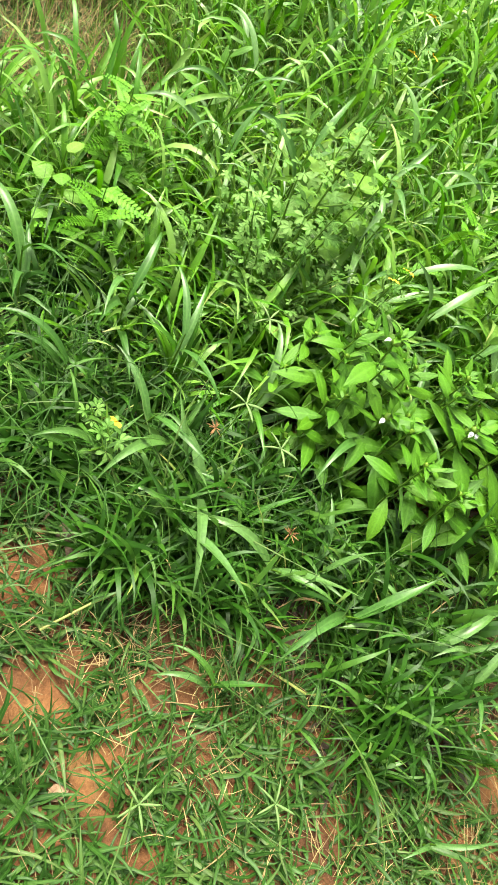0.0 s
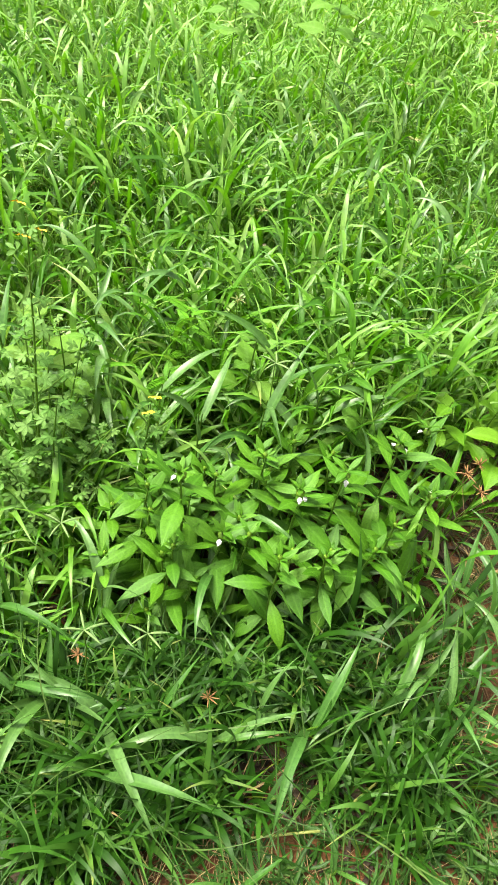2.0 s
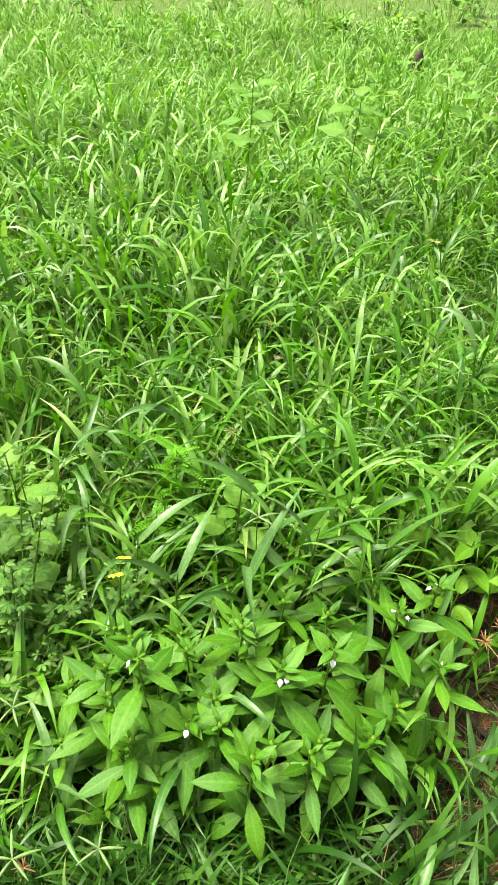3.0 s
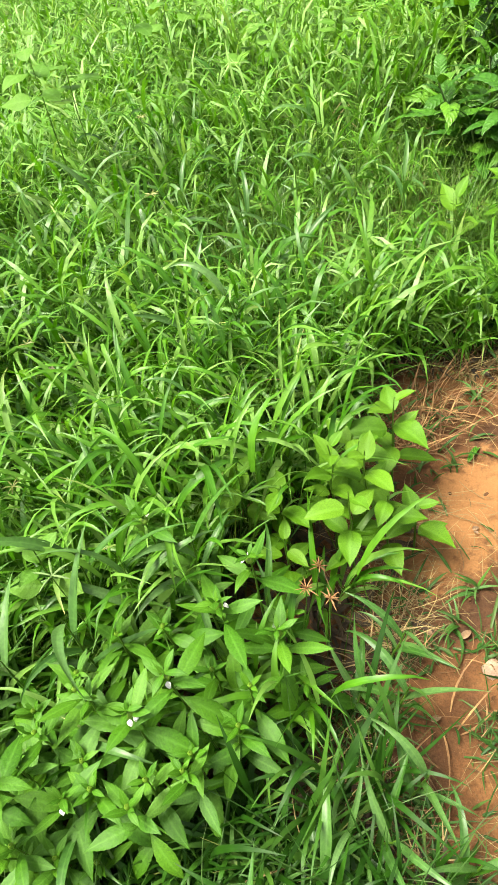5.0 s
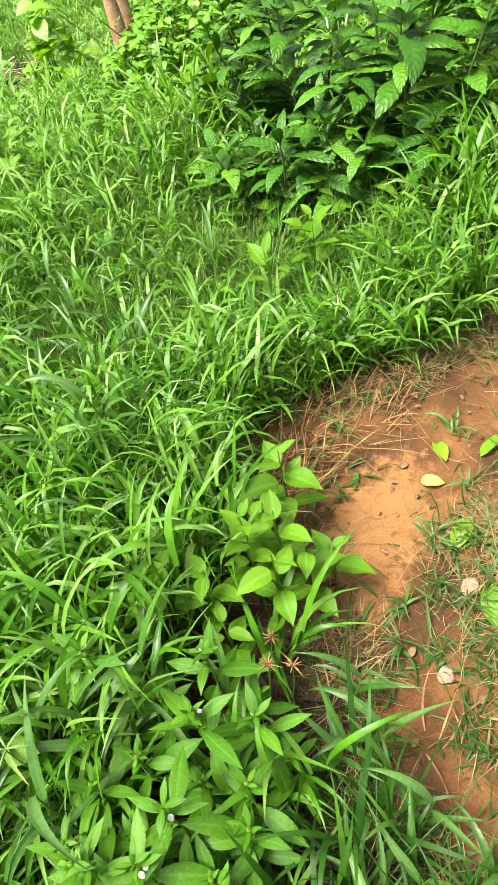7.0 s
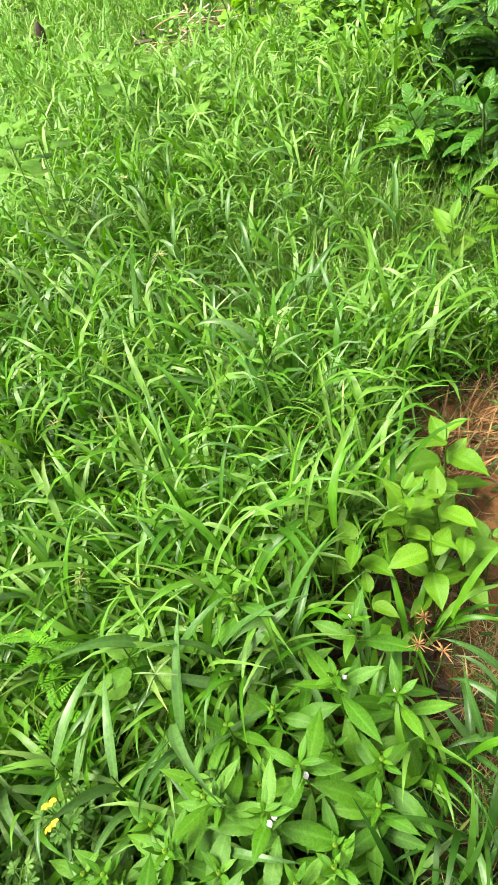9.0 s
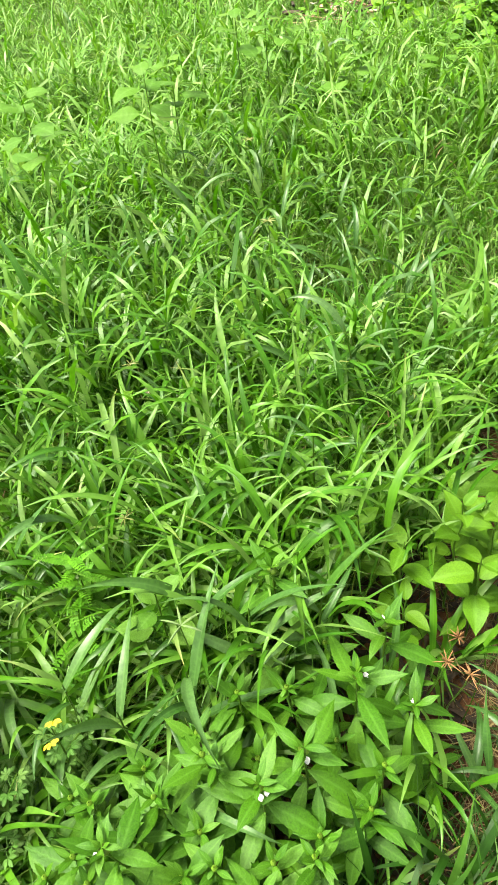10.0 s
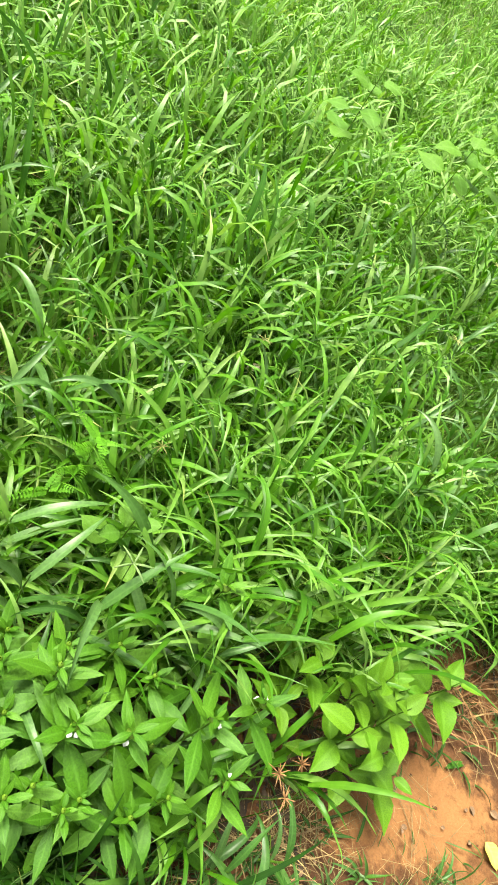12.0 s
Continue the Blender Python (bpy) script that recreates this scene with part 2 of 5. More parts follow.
def blade_arrays(root, az, length, width, tilt, bend, seg=6, across=3, fold=0.22, sway=None, twist=None, base=0.55, peak=0.3):
    """Arching grass blades, one strip each. tilt: from upright at the root; bend: by how much more at the tip (radians)."""
    n = len(root)
    sway = np.zeros(n) if sway is None else sway
    twist = np.zeros(n) if twist is None else twist
    s = np.linspace(0, 1, seg + 1)
    ang = tilt[:, None] + bend[:, None] * s[None] ** 1.6
    az = az[:, None] + sway[:, None] * s[None]
    t = np.stack([np.sin(ang) * np.cos(az), np.sin(ang) * np.sin(az), np.cos(ang)], -1)
    step = (length / seg)[:, None, None] * 0.5 * (t[:, :-1] + t[:, 1:])
    p = root[:, None] + np.concatenate([np.zeros((n, 1, 3)), np.cumsum(step, 1)], 1)
    side = np.stack([-np.sin(az), np.cos(az), np.zeros_like(az)], -1)
    nor = np.cross(t, side)
    tw = twist[:, None, None] * s[None, :, None]
    side, nor = side * np.cos(tw) + nor * np.sin(tw), nor * np.cos(tw) - side * np.sin(tw)
    prof = np.minimum(1.0, base + (1 - base) * s / peak) * (1 - np.clip((s - 0.25) / 0.75, 0, 1) ** 1.7)
    prof = np.maximum(prof, 0.03)
    w = width[:, None] * prof[None] * 0.5
    u = np.linspace(-1, 1, across)
    v = p[:, :, None] + side[:, :, None] * (w[:, :, None] * u)[..., None]
    lift = np.abs(u) * fold * 2
    v = v + nor[:, :, None] * (w[:, :, None] * lift)[..., None] * np.where(nor[:, :, None, 2:3] < 0, -1, 1)
    uv = np.stack(np.broadcast_arrays((u * 0.5 + 0.5)[None, None], s[None, :, None] + np.zeros((n, 1, 1))), -1)
    return v.reshape(-1, 3), strip_faces(n, seg + 1, across), uv.reshape(-1, 2)


def joined(pieces):
    vs, fs, us, k = [], [], [], 0
    for v, f, u in pieces:
        vs.append(v), fs.append(f + k), us.append(u)
        k += len(v)
    return np.concatenate(vs), np.concatenate(fs), np.concatenate(us)


def tube_arrays(points, radii, sides=6):
    p = np.asarray(points, float)
    t = np.gradient(p, axis=0)
    t /= np.linalg.norm(t, axis=1, keepdims=True) + 1e-9
    ref = np.where(np.abs(t[:, 2:3]) < 0.9, np.array([[0, 0, 1.0]]), np.array([[1.0, 0, 0]]))
    a = np.cross(t, ref)
    a /= np.linalg.norm(a, axis=1, keepdims=True) + 1e-9
    b = np.cross(t, a)
    ang = np.linspace(0, 2 * np.pi, sides + 1)
    r = np.asarray(radii, float)[:, None, None]
    v = p[:, None] + r * (a[:, None] * np.cos(ang)[None, :, None] + b[:, None] * np.sin(ang)[None, :, None])
    uv = np.stack(np.broadcast_arrays((ang / (2 * np.pi))[None], np.linspace(0, 1, len(p))[:, None]), -1)
    return v.reshape(-1, 3), strip_faces(1, len(p), sides + 1), uv.reshape(-1, 2)


def leaf_arrays(length, width, shape="lance", droop=0.5, fold=0.18, teeth=0, tooth=0.06, seg=9, across=5, ripple=0.0, petiole=0.0, curl=0.0, quilt=0.0, ribs=9):
    """One leaf from the origin along +x, its face up: outline by shape, drooping along its length, folded on the midrib."""
    s = np.linspace(0, 1, seg + 1)
    if shape == "lance":
        w = np.sin(np.pi * np.clip(s, 0, 1) ** 0.85) ** 0.85
    elif shape == "elliptic":
        w = np.sin(np.pi * s ** 0.95) ** 1.15
    elif shape == "ovate":
        w = s ** 0.7 * (1 - s) ** 1.15 / 0.29
    elif shape == "round":
        w = np.sqrt(np.clip(1 - (2 * s - 1) ** 2, 0, 1))
    else:  # obovate
        w = np.sin(np.pi * s ** 1.5) ** 0.7
    w = np.maximum(w, 0.03)
    if teeth:
        w = w * (1 + tooth * (((s * teeth) % 1.0) - 0.5) * 2)
    ang = -droop * s ** 1.2
    step = length / seg
    x = petiole + np.concatenate([[0], np.cumsum(np.cos(ang[1:]) * step)])
    z = np.concatenate([[0], np.cumsum(np.sin(ang[1:]) * step)])
    u = np.linspace(-1, 1, across)
    half = 0.5 * width * w
    vx = x[:, None] - np.sin(ang)[:, None] * 0 + 0 * u[None]
    vy = half[:, None] * u[None]
    vz = z[:, None] + half[:, None] * np.abs(u)[None] * fold * 2 - half[:, None] * (u ** 2)[None] * curl
    vz = vz + ripple * width * np.sin(s * 9.0 + 1.0)[:, None] * (u[None] ** 2) * np.sign(u)[None]
    # raised panels between the side veins
    panel = np.abs(np.sin(np.pi * (ribs * s[:, None] - 0.35 * ribs * 0.5 * np.abs(u)[None])))
    vz = vz + quilt * width * panel * np.sin(np.pi * np.clip(np.abs(u), 0, 1) * 0.92)[None]
    v = np.stack([vx, vy, vz], -1)
    uv = np.stack(np.broadcast_arrays((u * 0.5 + 0.5)[None], s[:, None]), -1)
    out = [(v.reshape(-1, 3), strip_faces(1, seg + 1, across), uv.reshape(-1, 2))]
    if petiole > 0:
        out.append(tube_arrays([(0, 0, 0), (petiole * 0.5, 0, 0.002), (petiole, 0, 0)], [0.0012, 0.0011, 0.001], 4))
    return joined(out)


def part(name, arrays, material, parent, label="", m=None):
    """One mesh object under a thing or a part; arrays may be a mesh that is shared."""
    me = arrays if isinstance(arrays, bpy.types.Mesh) else mesh_of(name, arrays[0], arrays[1], arrays[2], material)
    ob = new(name, me)
    ob.parent = parent
    if m is not None:
        ob.matrix_basis = m
    return tagged(ob, label)


def thing(name, place, label, category, group="", turn=0.0, scale=1.0):
    ob = new(name)
    ob.empty_display_size = 0.05
    ob.matrix_basis = Matrix.LocRotScale(place, Euler((0, 0, turn)), (scale, scale, scale))
    return tagged(ob, label, category, group)


def stuff(name, arrays, material, label, category):
    return tagged(new(name, mesh_of(name, arrays[0], arrays[1], arrays[2], material)), label, category, "", "stuff")


def aim(at, az, pitch, roll=0.0, scale=1.0):
    """A leaf's pose: root at a place, pointing to azimuth az and pitch above level (radians)."""
    return Matrix.Translation(at) @ Matrix.Rotation(az, 4, "Z") @ Matrix.Rotation(-pitch, 4, "Y") @ Matrix.Rotation(roll, 4, "X") @ Matrix.Diagonal((scale, scale, scale, 1))


# ---- the ground ----
# bare or thin places: centre x, y, half sizes, softness
OPEN = [
    (2.04, 1.10, 0.34, 0.30), (2.36, 0.86, 0.36, 0.30), (1.74, 0.78, 0.36, 0.26), (1.42, 0.64, 0.26, 0.22), (1.33, 0.78, 0.14, 0.10), (2.9, 0.45, 0.6, 0.5), (2.0, 0.3, 0.9, 0.45), (2.1, 1.28, 0.2, 0.12),
    (0.33, 0.44, 0.40, 0.27), (0.70, 0.30, 0.42, 0.26), (0.41, 0.70, 0.10, 0.06), (0.60, 0.56, 0.16, 0.09), (0.2, -0.1, 1.0, 0.3), (0.5, 0.16, 0.6, 0.22), (1.0, 0.3, 0.3, 0.2),
    (-0.12, 1.86, 0.30, 0.34), (4.6, 4.85, 0.36, 0.3),
]
BARE = [
    (1.98, 0.98, 0.26, 0.12), (2.3, 0.9, 0.28, 0.14), (1.72, 0.95, 0.12, 0.09), (1.66, 0.84, 0.12, 0.08), (1.33, 0.68, 0.10, 0.07), (1.34, 0.56, 0.08, 0.05), (1.5, 0.72, 0.07, 0.05), (2.2, 1.12, 0.1, 0.08),
    (0.35, 0.56, 0.07, 0.045), (0.41, 0.42, 0.07, 0.045), (0.42, 0.72, 0.05, 0.03), (0.52, 0.66, 0.06, 0.04), (0.65, 0.56, 0.06, 0.03), (0.79, 0.55, 0.05, 0.03), (0.55, 0.3, 0.06, 0.05), (0.95, 0.32, 0.05, 0.04), (0.72, 0.42, 0.05, 0.03), (0.62, 0.46, 0.05, 0.03),
]


def coverage(x, y, spots):
    """0 away from the spots, 1 well inside one of them."""
    wob = 0.16 * np.sin(9.1 * x + 3 * np.sin(7.3 * y)) + 0.16 * np.sin(11.7 * y + 2 * np.sin(8.9 * x) + 1.3)
    best = np.zeros_like(x)
    for cx, cy, rx, ry in spots:
        d = np.sqrt(((x - cx) / rx) ** 2 + ((y - cy) / ry) ** 2) + wob
        best = np.maximum(best, np.clip((1.15 - d) / 0.3, 0, 1))
    return best


def ground_z(x, y):
    h = 0.012 * np.sin(3.1 * x + 1.2) * np.cos(2.7 * y) + 0.008 * np.sin(7.9 * x + 2.2 * y) + 0.005 * np.cos(13.0 * y - 6.0 * x)
    return h + 0.05 * np.sin(0.6 * x + 0.4) * np.sin(0.5 * y) * np.clip((np.hypot(x, y) - 3) / 6, 0, 1)


def build_ground():
    def axis(lo, hi, step, out):
        mid = np.arange(lo, hi, step)
        grow = np.geomspace(step, out, 34)
        return np.concatenate([lo - grow[::-1], mid, hi - step + grow])
    xs, ys = axis(-0.6, 3.3, 0.017, 900.0), axis(-0.2, 2.3, 0.017, 900.0)
    gx, gy = np.meshgrid(xs, ys, indexing="ij")
    gz = ground_z(gx, gy)
    near = coverage(gx, gy, OPEN)
    clod = np.zeros_like(gx)
    inner = np.argwhere((np.abs(gx - 1.2) < 2.2) & (np.abs(gy - 1.1) < 1.4))
    for i, j in inner:
        q = Vector((gx[i, j] * 14, gy[i, j] * 14, 0.0))
        clod[i, j] = noise.noise(q) * 0.009 + abs(noise.noise(q * 2.7)) * 0.009 + noise.noise(q * 5.3) * 0.002
    gz = gz + clod * (0.4 + 0.6 * near)
    v = np.stack([gx, gy, gz], -1).reshape(-1, 3)
    f = strip_faces(1, len(xs), len(ys))[:, ::-1]
    me = mesh_of("ground", v, f, None, SOIL)
    return tagged(new("ground", me), "uneven red laterite soil under grass and weeds", "ground", "", "structure")


build_ground()


# ---- grass ----
def scatter(count, xr, yr, keep, rng):
    x, y = rng.uniform(*xr, count), rng.uniform(*yr, count)
    k = rng.random(count) < keep(x, y)
    return x[k], y[k]


def in_view(x, y, margin=0.25):
    """The stretch of the field that the walk passes: a broad wedge with a ragged border."""
    rag = 0.18 * np.sin(5.3 * y + 2 * np.sin(3.1 * x)) + 0.12 * np.sin(11 * x + 7 * y)
    left = (x + 0.35) + (y - 1.0) * 0.12 + rag > -0.35 - margin
    right = y + rag > 0.30 * (x - 2.2) - margin
    return left & right


def tallness(x, y):
    d = np.clip((y * 0.9 + 0.35 * x - 0.9) / 1.0, 0, 1)
    lump = 0.5 + 0.5 * np.sin(2.9 * x + 1.7 * np.sin(2.1 * y)) * np.cos(2.4 * y + 0.8)
    by_bush = np.clip(1.3 - np.hypot((x - 2.9) / 0.9, (y - 1.65) / 0.6), 0, 1)
    far = np.clip((np.hypot(x - 0.7, y - 0.5) - 3.6) / 3.0, 0, 1)
    by_pile = np.clip(1.4 - np.hypot((x - 4.3) / 0.7, (y - 4.45) / 0.75), 0, 1)
    return (0.10 + 0.21 * d) * (0.74 + 0.54 * lump) * (1 - 0.68 * by_bush) * (1 - 0.42 * far) * (1 - 0.72 * by_pile)


def weedy(x, y):
    """Where the broad-leaved weeds leave little room for grass."""
    a = np.clip(2.6 - 2 * np.hypot((x - 0.98) / 0.45, (y - 1.0) / 0.20), 0, 1)
    return np.maximum(a, np.clip(2.4 - 2 * np.hypot((x - 1.55) / 0.32, (y - 1.10) / 0.18), 0, 1))


def culm_grass(x, y, rng, leaves, blade_len, blade_w, seg, across, tall, culms=6, spread=0.035):
    """Grass plants: a stem each with blades that leave it at several heights and arch over."""
    # several culms to a tuft, leaning outwards from its middle
    tuft_az = np.repeat(rng.uniform(0, 2 * np.pi, len(x)), culms)
    vigour = np.repeat(rng.uniform(0.7, 1.3, len(x)), culms)
    x, y, tall = np.repeat(x, culms), np.repeat(y, culms), np.repeat(tall, culms) * vigour
    n = len(x)
    out = rng.uniform(0, 2 * np.pi, n)
    x, y = x + np.cos(out) * rng.uniform(0, spread, n), y + np.sin(out) * rng.uniform(0, spread, n)
    z = ground_z(x, y)
    bx, by = 0.22 * np.cos(out) + 0.14 * np.cos(tuft_az) + rng.normal(-0.08, 0.10, n), 0.22 * np.sin(out) + 0.14 * np.sin(tuft_az) + rng.normal(0.04, 0.10, n)
    lean_az, lean = np.arctan2(by, bx), np.hypot(bx, by)
    height = tall * rng.uniform(0.55, 1.35, n)
    root = np.stack([x, y, z - 0.01], -1)
    stem = blade_arrays(root, lean_az, height * 1.05, rng.uniform(0.0022, 0.0036, n), lean * 0.5, lean, 3, 2, 0.0, base=1.0)
    pieces = [stem]
    az0 = lean_az + rng.normal(0, 0.7, n)
    for k in range(leaves):
        f = (k + rng.uniform(0.1, 0.9, n)) / leaves
        ang = lean * 0.5 + lean * f * 0.5
        d = height * f
        at = root + np.stack([np.sin(ang) * np.cos(lean_az), np.sin(ang) * np.sin(lean_az), np.cos(ang)], -1) * d[:, None]
        az = az0 + (k % 2) * np.pi * (rng.random(n) < 0.6) + rng.normal(0, 0.5, n)
        ln = blade_len * rng.uniform(0.55, 1.25, n) * np.clip(tall / 0.17, 0.72, 1.12)
        pieces.append(blade_arrays(at, az, ln, blade_w * rng.uniform(0.6, 1.3, n) * (0.7 + 0.3 * ln / blade_len), rng.uniform(0.1, 0.65, n), rng.uniform(0.8, 2.5, n), seg, across, 0.14, rng.normal(0, 0.4, n), rng.normal(0, 0.8, n)))
    return joined(pieces)


def lush(x, y):
    thin = 1 - 0.6 * np.clip(1.2 - np.hypot((x - 0.05) / 0.4, (y - 1.85) / 0.4), 0, 1)
    return thin * np.clip(1 - np.where(x > 1.5, 2.8, 1.6) * coverage(x, y, OPEN), 0, 1) * (1 - 0.94 * weedy(x, y)) * in_view(x, y)


def fine_place(x, y):
    a = np.clip(1.35 - np.hypot((x - 2.55) / 0.75, (y - 2.1) / 0.45), 0, 1) + np.clip(1.25 - np.hypot((x - 0.75) / 0.5, (y - 1.78) / 0.25), 0, 1) + 0.6 * np.clip(1.2 - np.hypot((x - 2.85) / 0.6, (y - 1.5) / 0.28), 0, 1)
    return np.clip(a + np.clip(1.2 - np.hypot((x - 0.25) / 0.62, (y - 2.08) / 0.5), 0, 1), 0, 1)


rng = np.random.default_rng(11)
# near field
def blend(x, y):
    return np.clip((5.6 - np.hypot(x - 0.6, y - 0.5) + 0.5 * np.sin(4 * x) * np.sin(3 * y)) / 2.8, 0, 1)
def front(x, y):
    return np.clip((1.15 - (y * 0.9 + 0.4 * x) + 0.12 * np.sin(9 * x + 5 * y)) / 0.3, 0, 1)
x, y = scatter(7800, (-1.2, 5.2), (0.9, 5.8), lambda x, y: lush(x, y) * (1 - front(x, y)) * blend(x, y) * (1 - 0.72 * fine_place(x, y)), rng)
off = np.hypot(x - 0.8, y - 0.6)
# the farther a tuft stands, the likelier it gets the haze-paled colour
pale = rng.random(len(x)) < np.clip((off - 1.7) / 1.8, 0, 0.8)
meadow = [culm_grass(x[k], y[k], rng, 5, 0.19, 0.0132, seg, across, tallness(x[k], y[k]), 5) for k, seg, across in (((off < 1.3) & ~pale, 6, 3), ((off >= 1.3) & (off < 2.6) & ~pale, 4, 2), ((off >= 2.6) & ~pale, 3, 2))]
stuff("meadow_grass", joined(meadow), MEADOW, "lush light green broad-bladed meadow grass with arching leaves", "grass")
stuff("tall_meadow_grass", culm_grass(x[pale], y[pale], rng, 5, 0.19, 0.0132, 3, 2, tallness(x[pale], y[pale]), 5), HAZY_FIELD, "farther yellowish green meadow grass with arching leaves, haze in its colour", "grass")
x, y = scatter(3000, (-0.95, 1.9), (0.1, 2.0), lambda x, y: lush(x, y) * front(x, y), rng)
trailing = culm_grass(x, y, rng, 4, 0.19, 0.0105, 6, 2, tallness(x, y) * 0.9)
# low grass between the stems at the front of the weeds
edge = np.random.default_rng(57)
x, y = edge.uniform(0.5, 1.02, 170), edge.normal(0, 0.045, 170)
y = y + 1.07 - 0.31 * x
stuff("trailing_grass", joined([trailing, culm_grass(x, y, edge, 4, 0.14, 0.0085, 5, 2, edge.uniform(0.05, 0.12, 170))]), SHADED_GRASS, "dark green trailing grass in a low dense tangle, deepened for shade", "grass")
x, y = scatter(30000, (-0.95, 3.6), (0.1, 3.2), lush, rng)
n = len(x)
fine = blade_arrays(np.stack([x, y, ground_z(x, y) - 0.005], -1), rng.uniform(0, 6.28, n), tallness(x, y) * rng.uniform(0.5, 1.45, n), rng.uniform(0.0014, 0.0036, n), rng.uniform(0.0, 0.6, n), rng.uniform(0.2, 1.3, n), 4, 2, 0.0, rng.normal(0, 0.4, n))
stuff("undergrowth_grass", fine, SHADED_FINE, "fine tangled green grass between the broader blades, darkened for gap shade", "grass")
# dead leaves and stalks under the growth, near black to paint shade in gaps
SHADE_LITTER = plain_material("shade_litter", [(0.02, 0.014, 0.008), (0.055, 0.036, 0.02)], scale=30, rough=0.85, island=True)
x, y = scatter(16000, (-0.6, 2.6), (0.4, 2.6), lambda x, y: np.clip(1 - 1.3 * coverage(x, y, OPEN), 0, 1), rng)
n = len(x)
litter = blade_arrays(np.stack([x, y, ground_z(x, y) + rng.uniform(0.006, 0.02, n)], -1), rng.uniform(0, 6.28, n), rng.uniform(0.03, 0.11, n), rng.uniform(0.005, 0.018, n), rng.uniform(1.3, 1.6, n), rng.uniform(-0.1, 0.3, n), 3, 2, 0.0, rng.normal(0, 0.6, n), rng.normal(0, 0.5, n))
stuff("gap_shade_litter", litter, SHADE_LITTER, "dead leaves and stalks under the growth, darkened for shade in the gaps", "leaf litter")
# middle distance
def mid_keep(x, y):
    return in_view(x, y, 0.6) * (1 - blend(x, y)) * (np.hypot(x - 0.7, y - 0.5) < 9.0) * (1 - coverage(x, y, OPEN))
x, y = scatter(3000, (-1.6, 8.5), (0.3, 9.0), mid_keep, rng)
stuff("field_grass", culm_grass(x, y, rng, 4, 0.19, 0.0125, 3, 2, tallness(x, y) * 0.95), HAZY_FIELD, "tall yellowish green field grass, paled for haze", "grass")
def far_keep(x, y):
    r = np.hypot(x - 0.7, y - 0.5)
    return in_view(x, y, 2.0) * (r > 7.0) * (r < 32) * np.clip(9.0 / r, 0.0, 1.0) ** 1.3
# round about, outside the wedge
def around(x, y):
    r = np.hypot(x - 1.2, y - 0.8)
    return (1 - in_view(x, y)) * (1 - coverage(x, y, OPEN)) * np.clip((6.5 - r) / 2.5, 0, 1) * np.clip(0.55 + 0.5 * np.sin(2.3 * x + 1.1) * np.sin(2.9 * y), 0.15, 1)
x, y = scatter(190000, (-5.5, 8.0), (-6.0, 7.5), around, rng)
n = len(x)
ring = blade_arrays(np.stack([x, y, ground_z(x, y)], -1), rng.uniform(0, 6.28, n), rng.uniform(0.12, 0.36, n), rng.uniform(0.010, 0.02, n), rng.uniform(0, 0.7, n), rng.uniform(0.2, 1.7, n), 3, 2, 0.0)
stuff("rough_grass", ring, MEADOW, "rough green grass round about the path", "grass")
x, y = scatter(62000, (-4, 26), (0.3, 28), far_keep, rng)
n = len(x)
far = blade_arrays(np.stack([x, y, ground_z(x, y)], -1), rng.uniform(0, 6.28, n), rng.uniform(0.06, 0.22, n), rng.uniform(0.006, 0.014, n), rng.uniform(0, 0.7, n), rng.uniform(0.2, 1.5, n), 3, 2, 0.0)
stuff("distant_grass", far, HAZY_FIELD, "green grass of the open field, haze mixed into its pale colour", "grass")
# thin places: creeping grass and straw
def thin_keep(x, y):
    o = coverage(x, y, OPEN)
    return np.clip(o, 0, 1) * (1 - 0.93 * coverage(x, y, BARE)) * np.clip(1.0 - 1.5 * (x - 1.1) / 0.6, np.where(y < 0.92, 0.34, 0.13), 1.0) * np.where(y > 1.4, 0.7, 1.0) * (np.sin(31 * x + 4 * np.sin(23 * y)) * np.sin(27 * y + 1) > -0.35)
x, y = scatter(125000, (-0.5, 3.2), (-0.1, 2.2), thin_keep, rng)
n = len(x)
short = blade_arrays(np.stack([x, y, ground_z(x, y) + 0.004], -1), rng.uniform(0, 6.28, n), rng.uniform(0.025, 0.085, n) * rng.choice([0.7, 1.0, 1.5], n), rng.uniform(0.0025, 0.009, n), rng.uniform(0.4, 1.4, n), rng.uniform(0.2, 1.5, n), 4, 3, 0.2, rng.normal(0, 0.8, n), rng.normal(0, 0.8, n))
stuff("creeping_grass", short, SHORT, "short creeping green grass on red soil", "grass")
def straw_keep(x, y):
    o = coverage(x, y, OPEN)
    return np.clip(o * 1.2, 0, 1) * np.where(x < 1.25, 0.5, 1.0) * (1 - np.where(y > 1.1, 0.35, 0.75) * coverage(x, y, BARE)) * np.clip(0.35 + 0.9 * np.sin(6 * x + 2.2 * np.sin(5 * y)) * np.sin(7 * y + 0.5), 0.1, 1.0)
x, y = scatter(70000, (-0.5, 3.2), (-0.1, 2.3), straw_keep, rng)
n = len(x)
straw = blade_arrays(np.stack([x, y, ground_z(x, y) + rng.uniform(0.006, 0.03, n)], -1), rng.uniform(0, 6.28, n), rng.uniform(0.02, 0.11, n), rng.uniform(0.0008, 0.0021, n), rng.uniform(1.35, 1.6, n), rng.uniform(-0.1, 0.25, n), 3, 2, 0.0, rng.normal(0, 0.5, n))
stuff("dry_straw", straw, STRAW, "scattered dry tan grass straw on the soil", "straw")


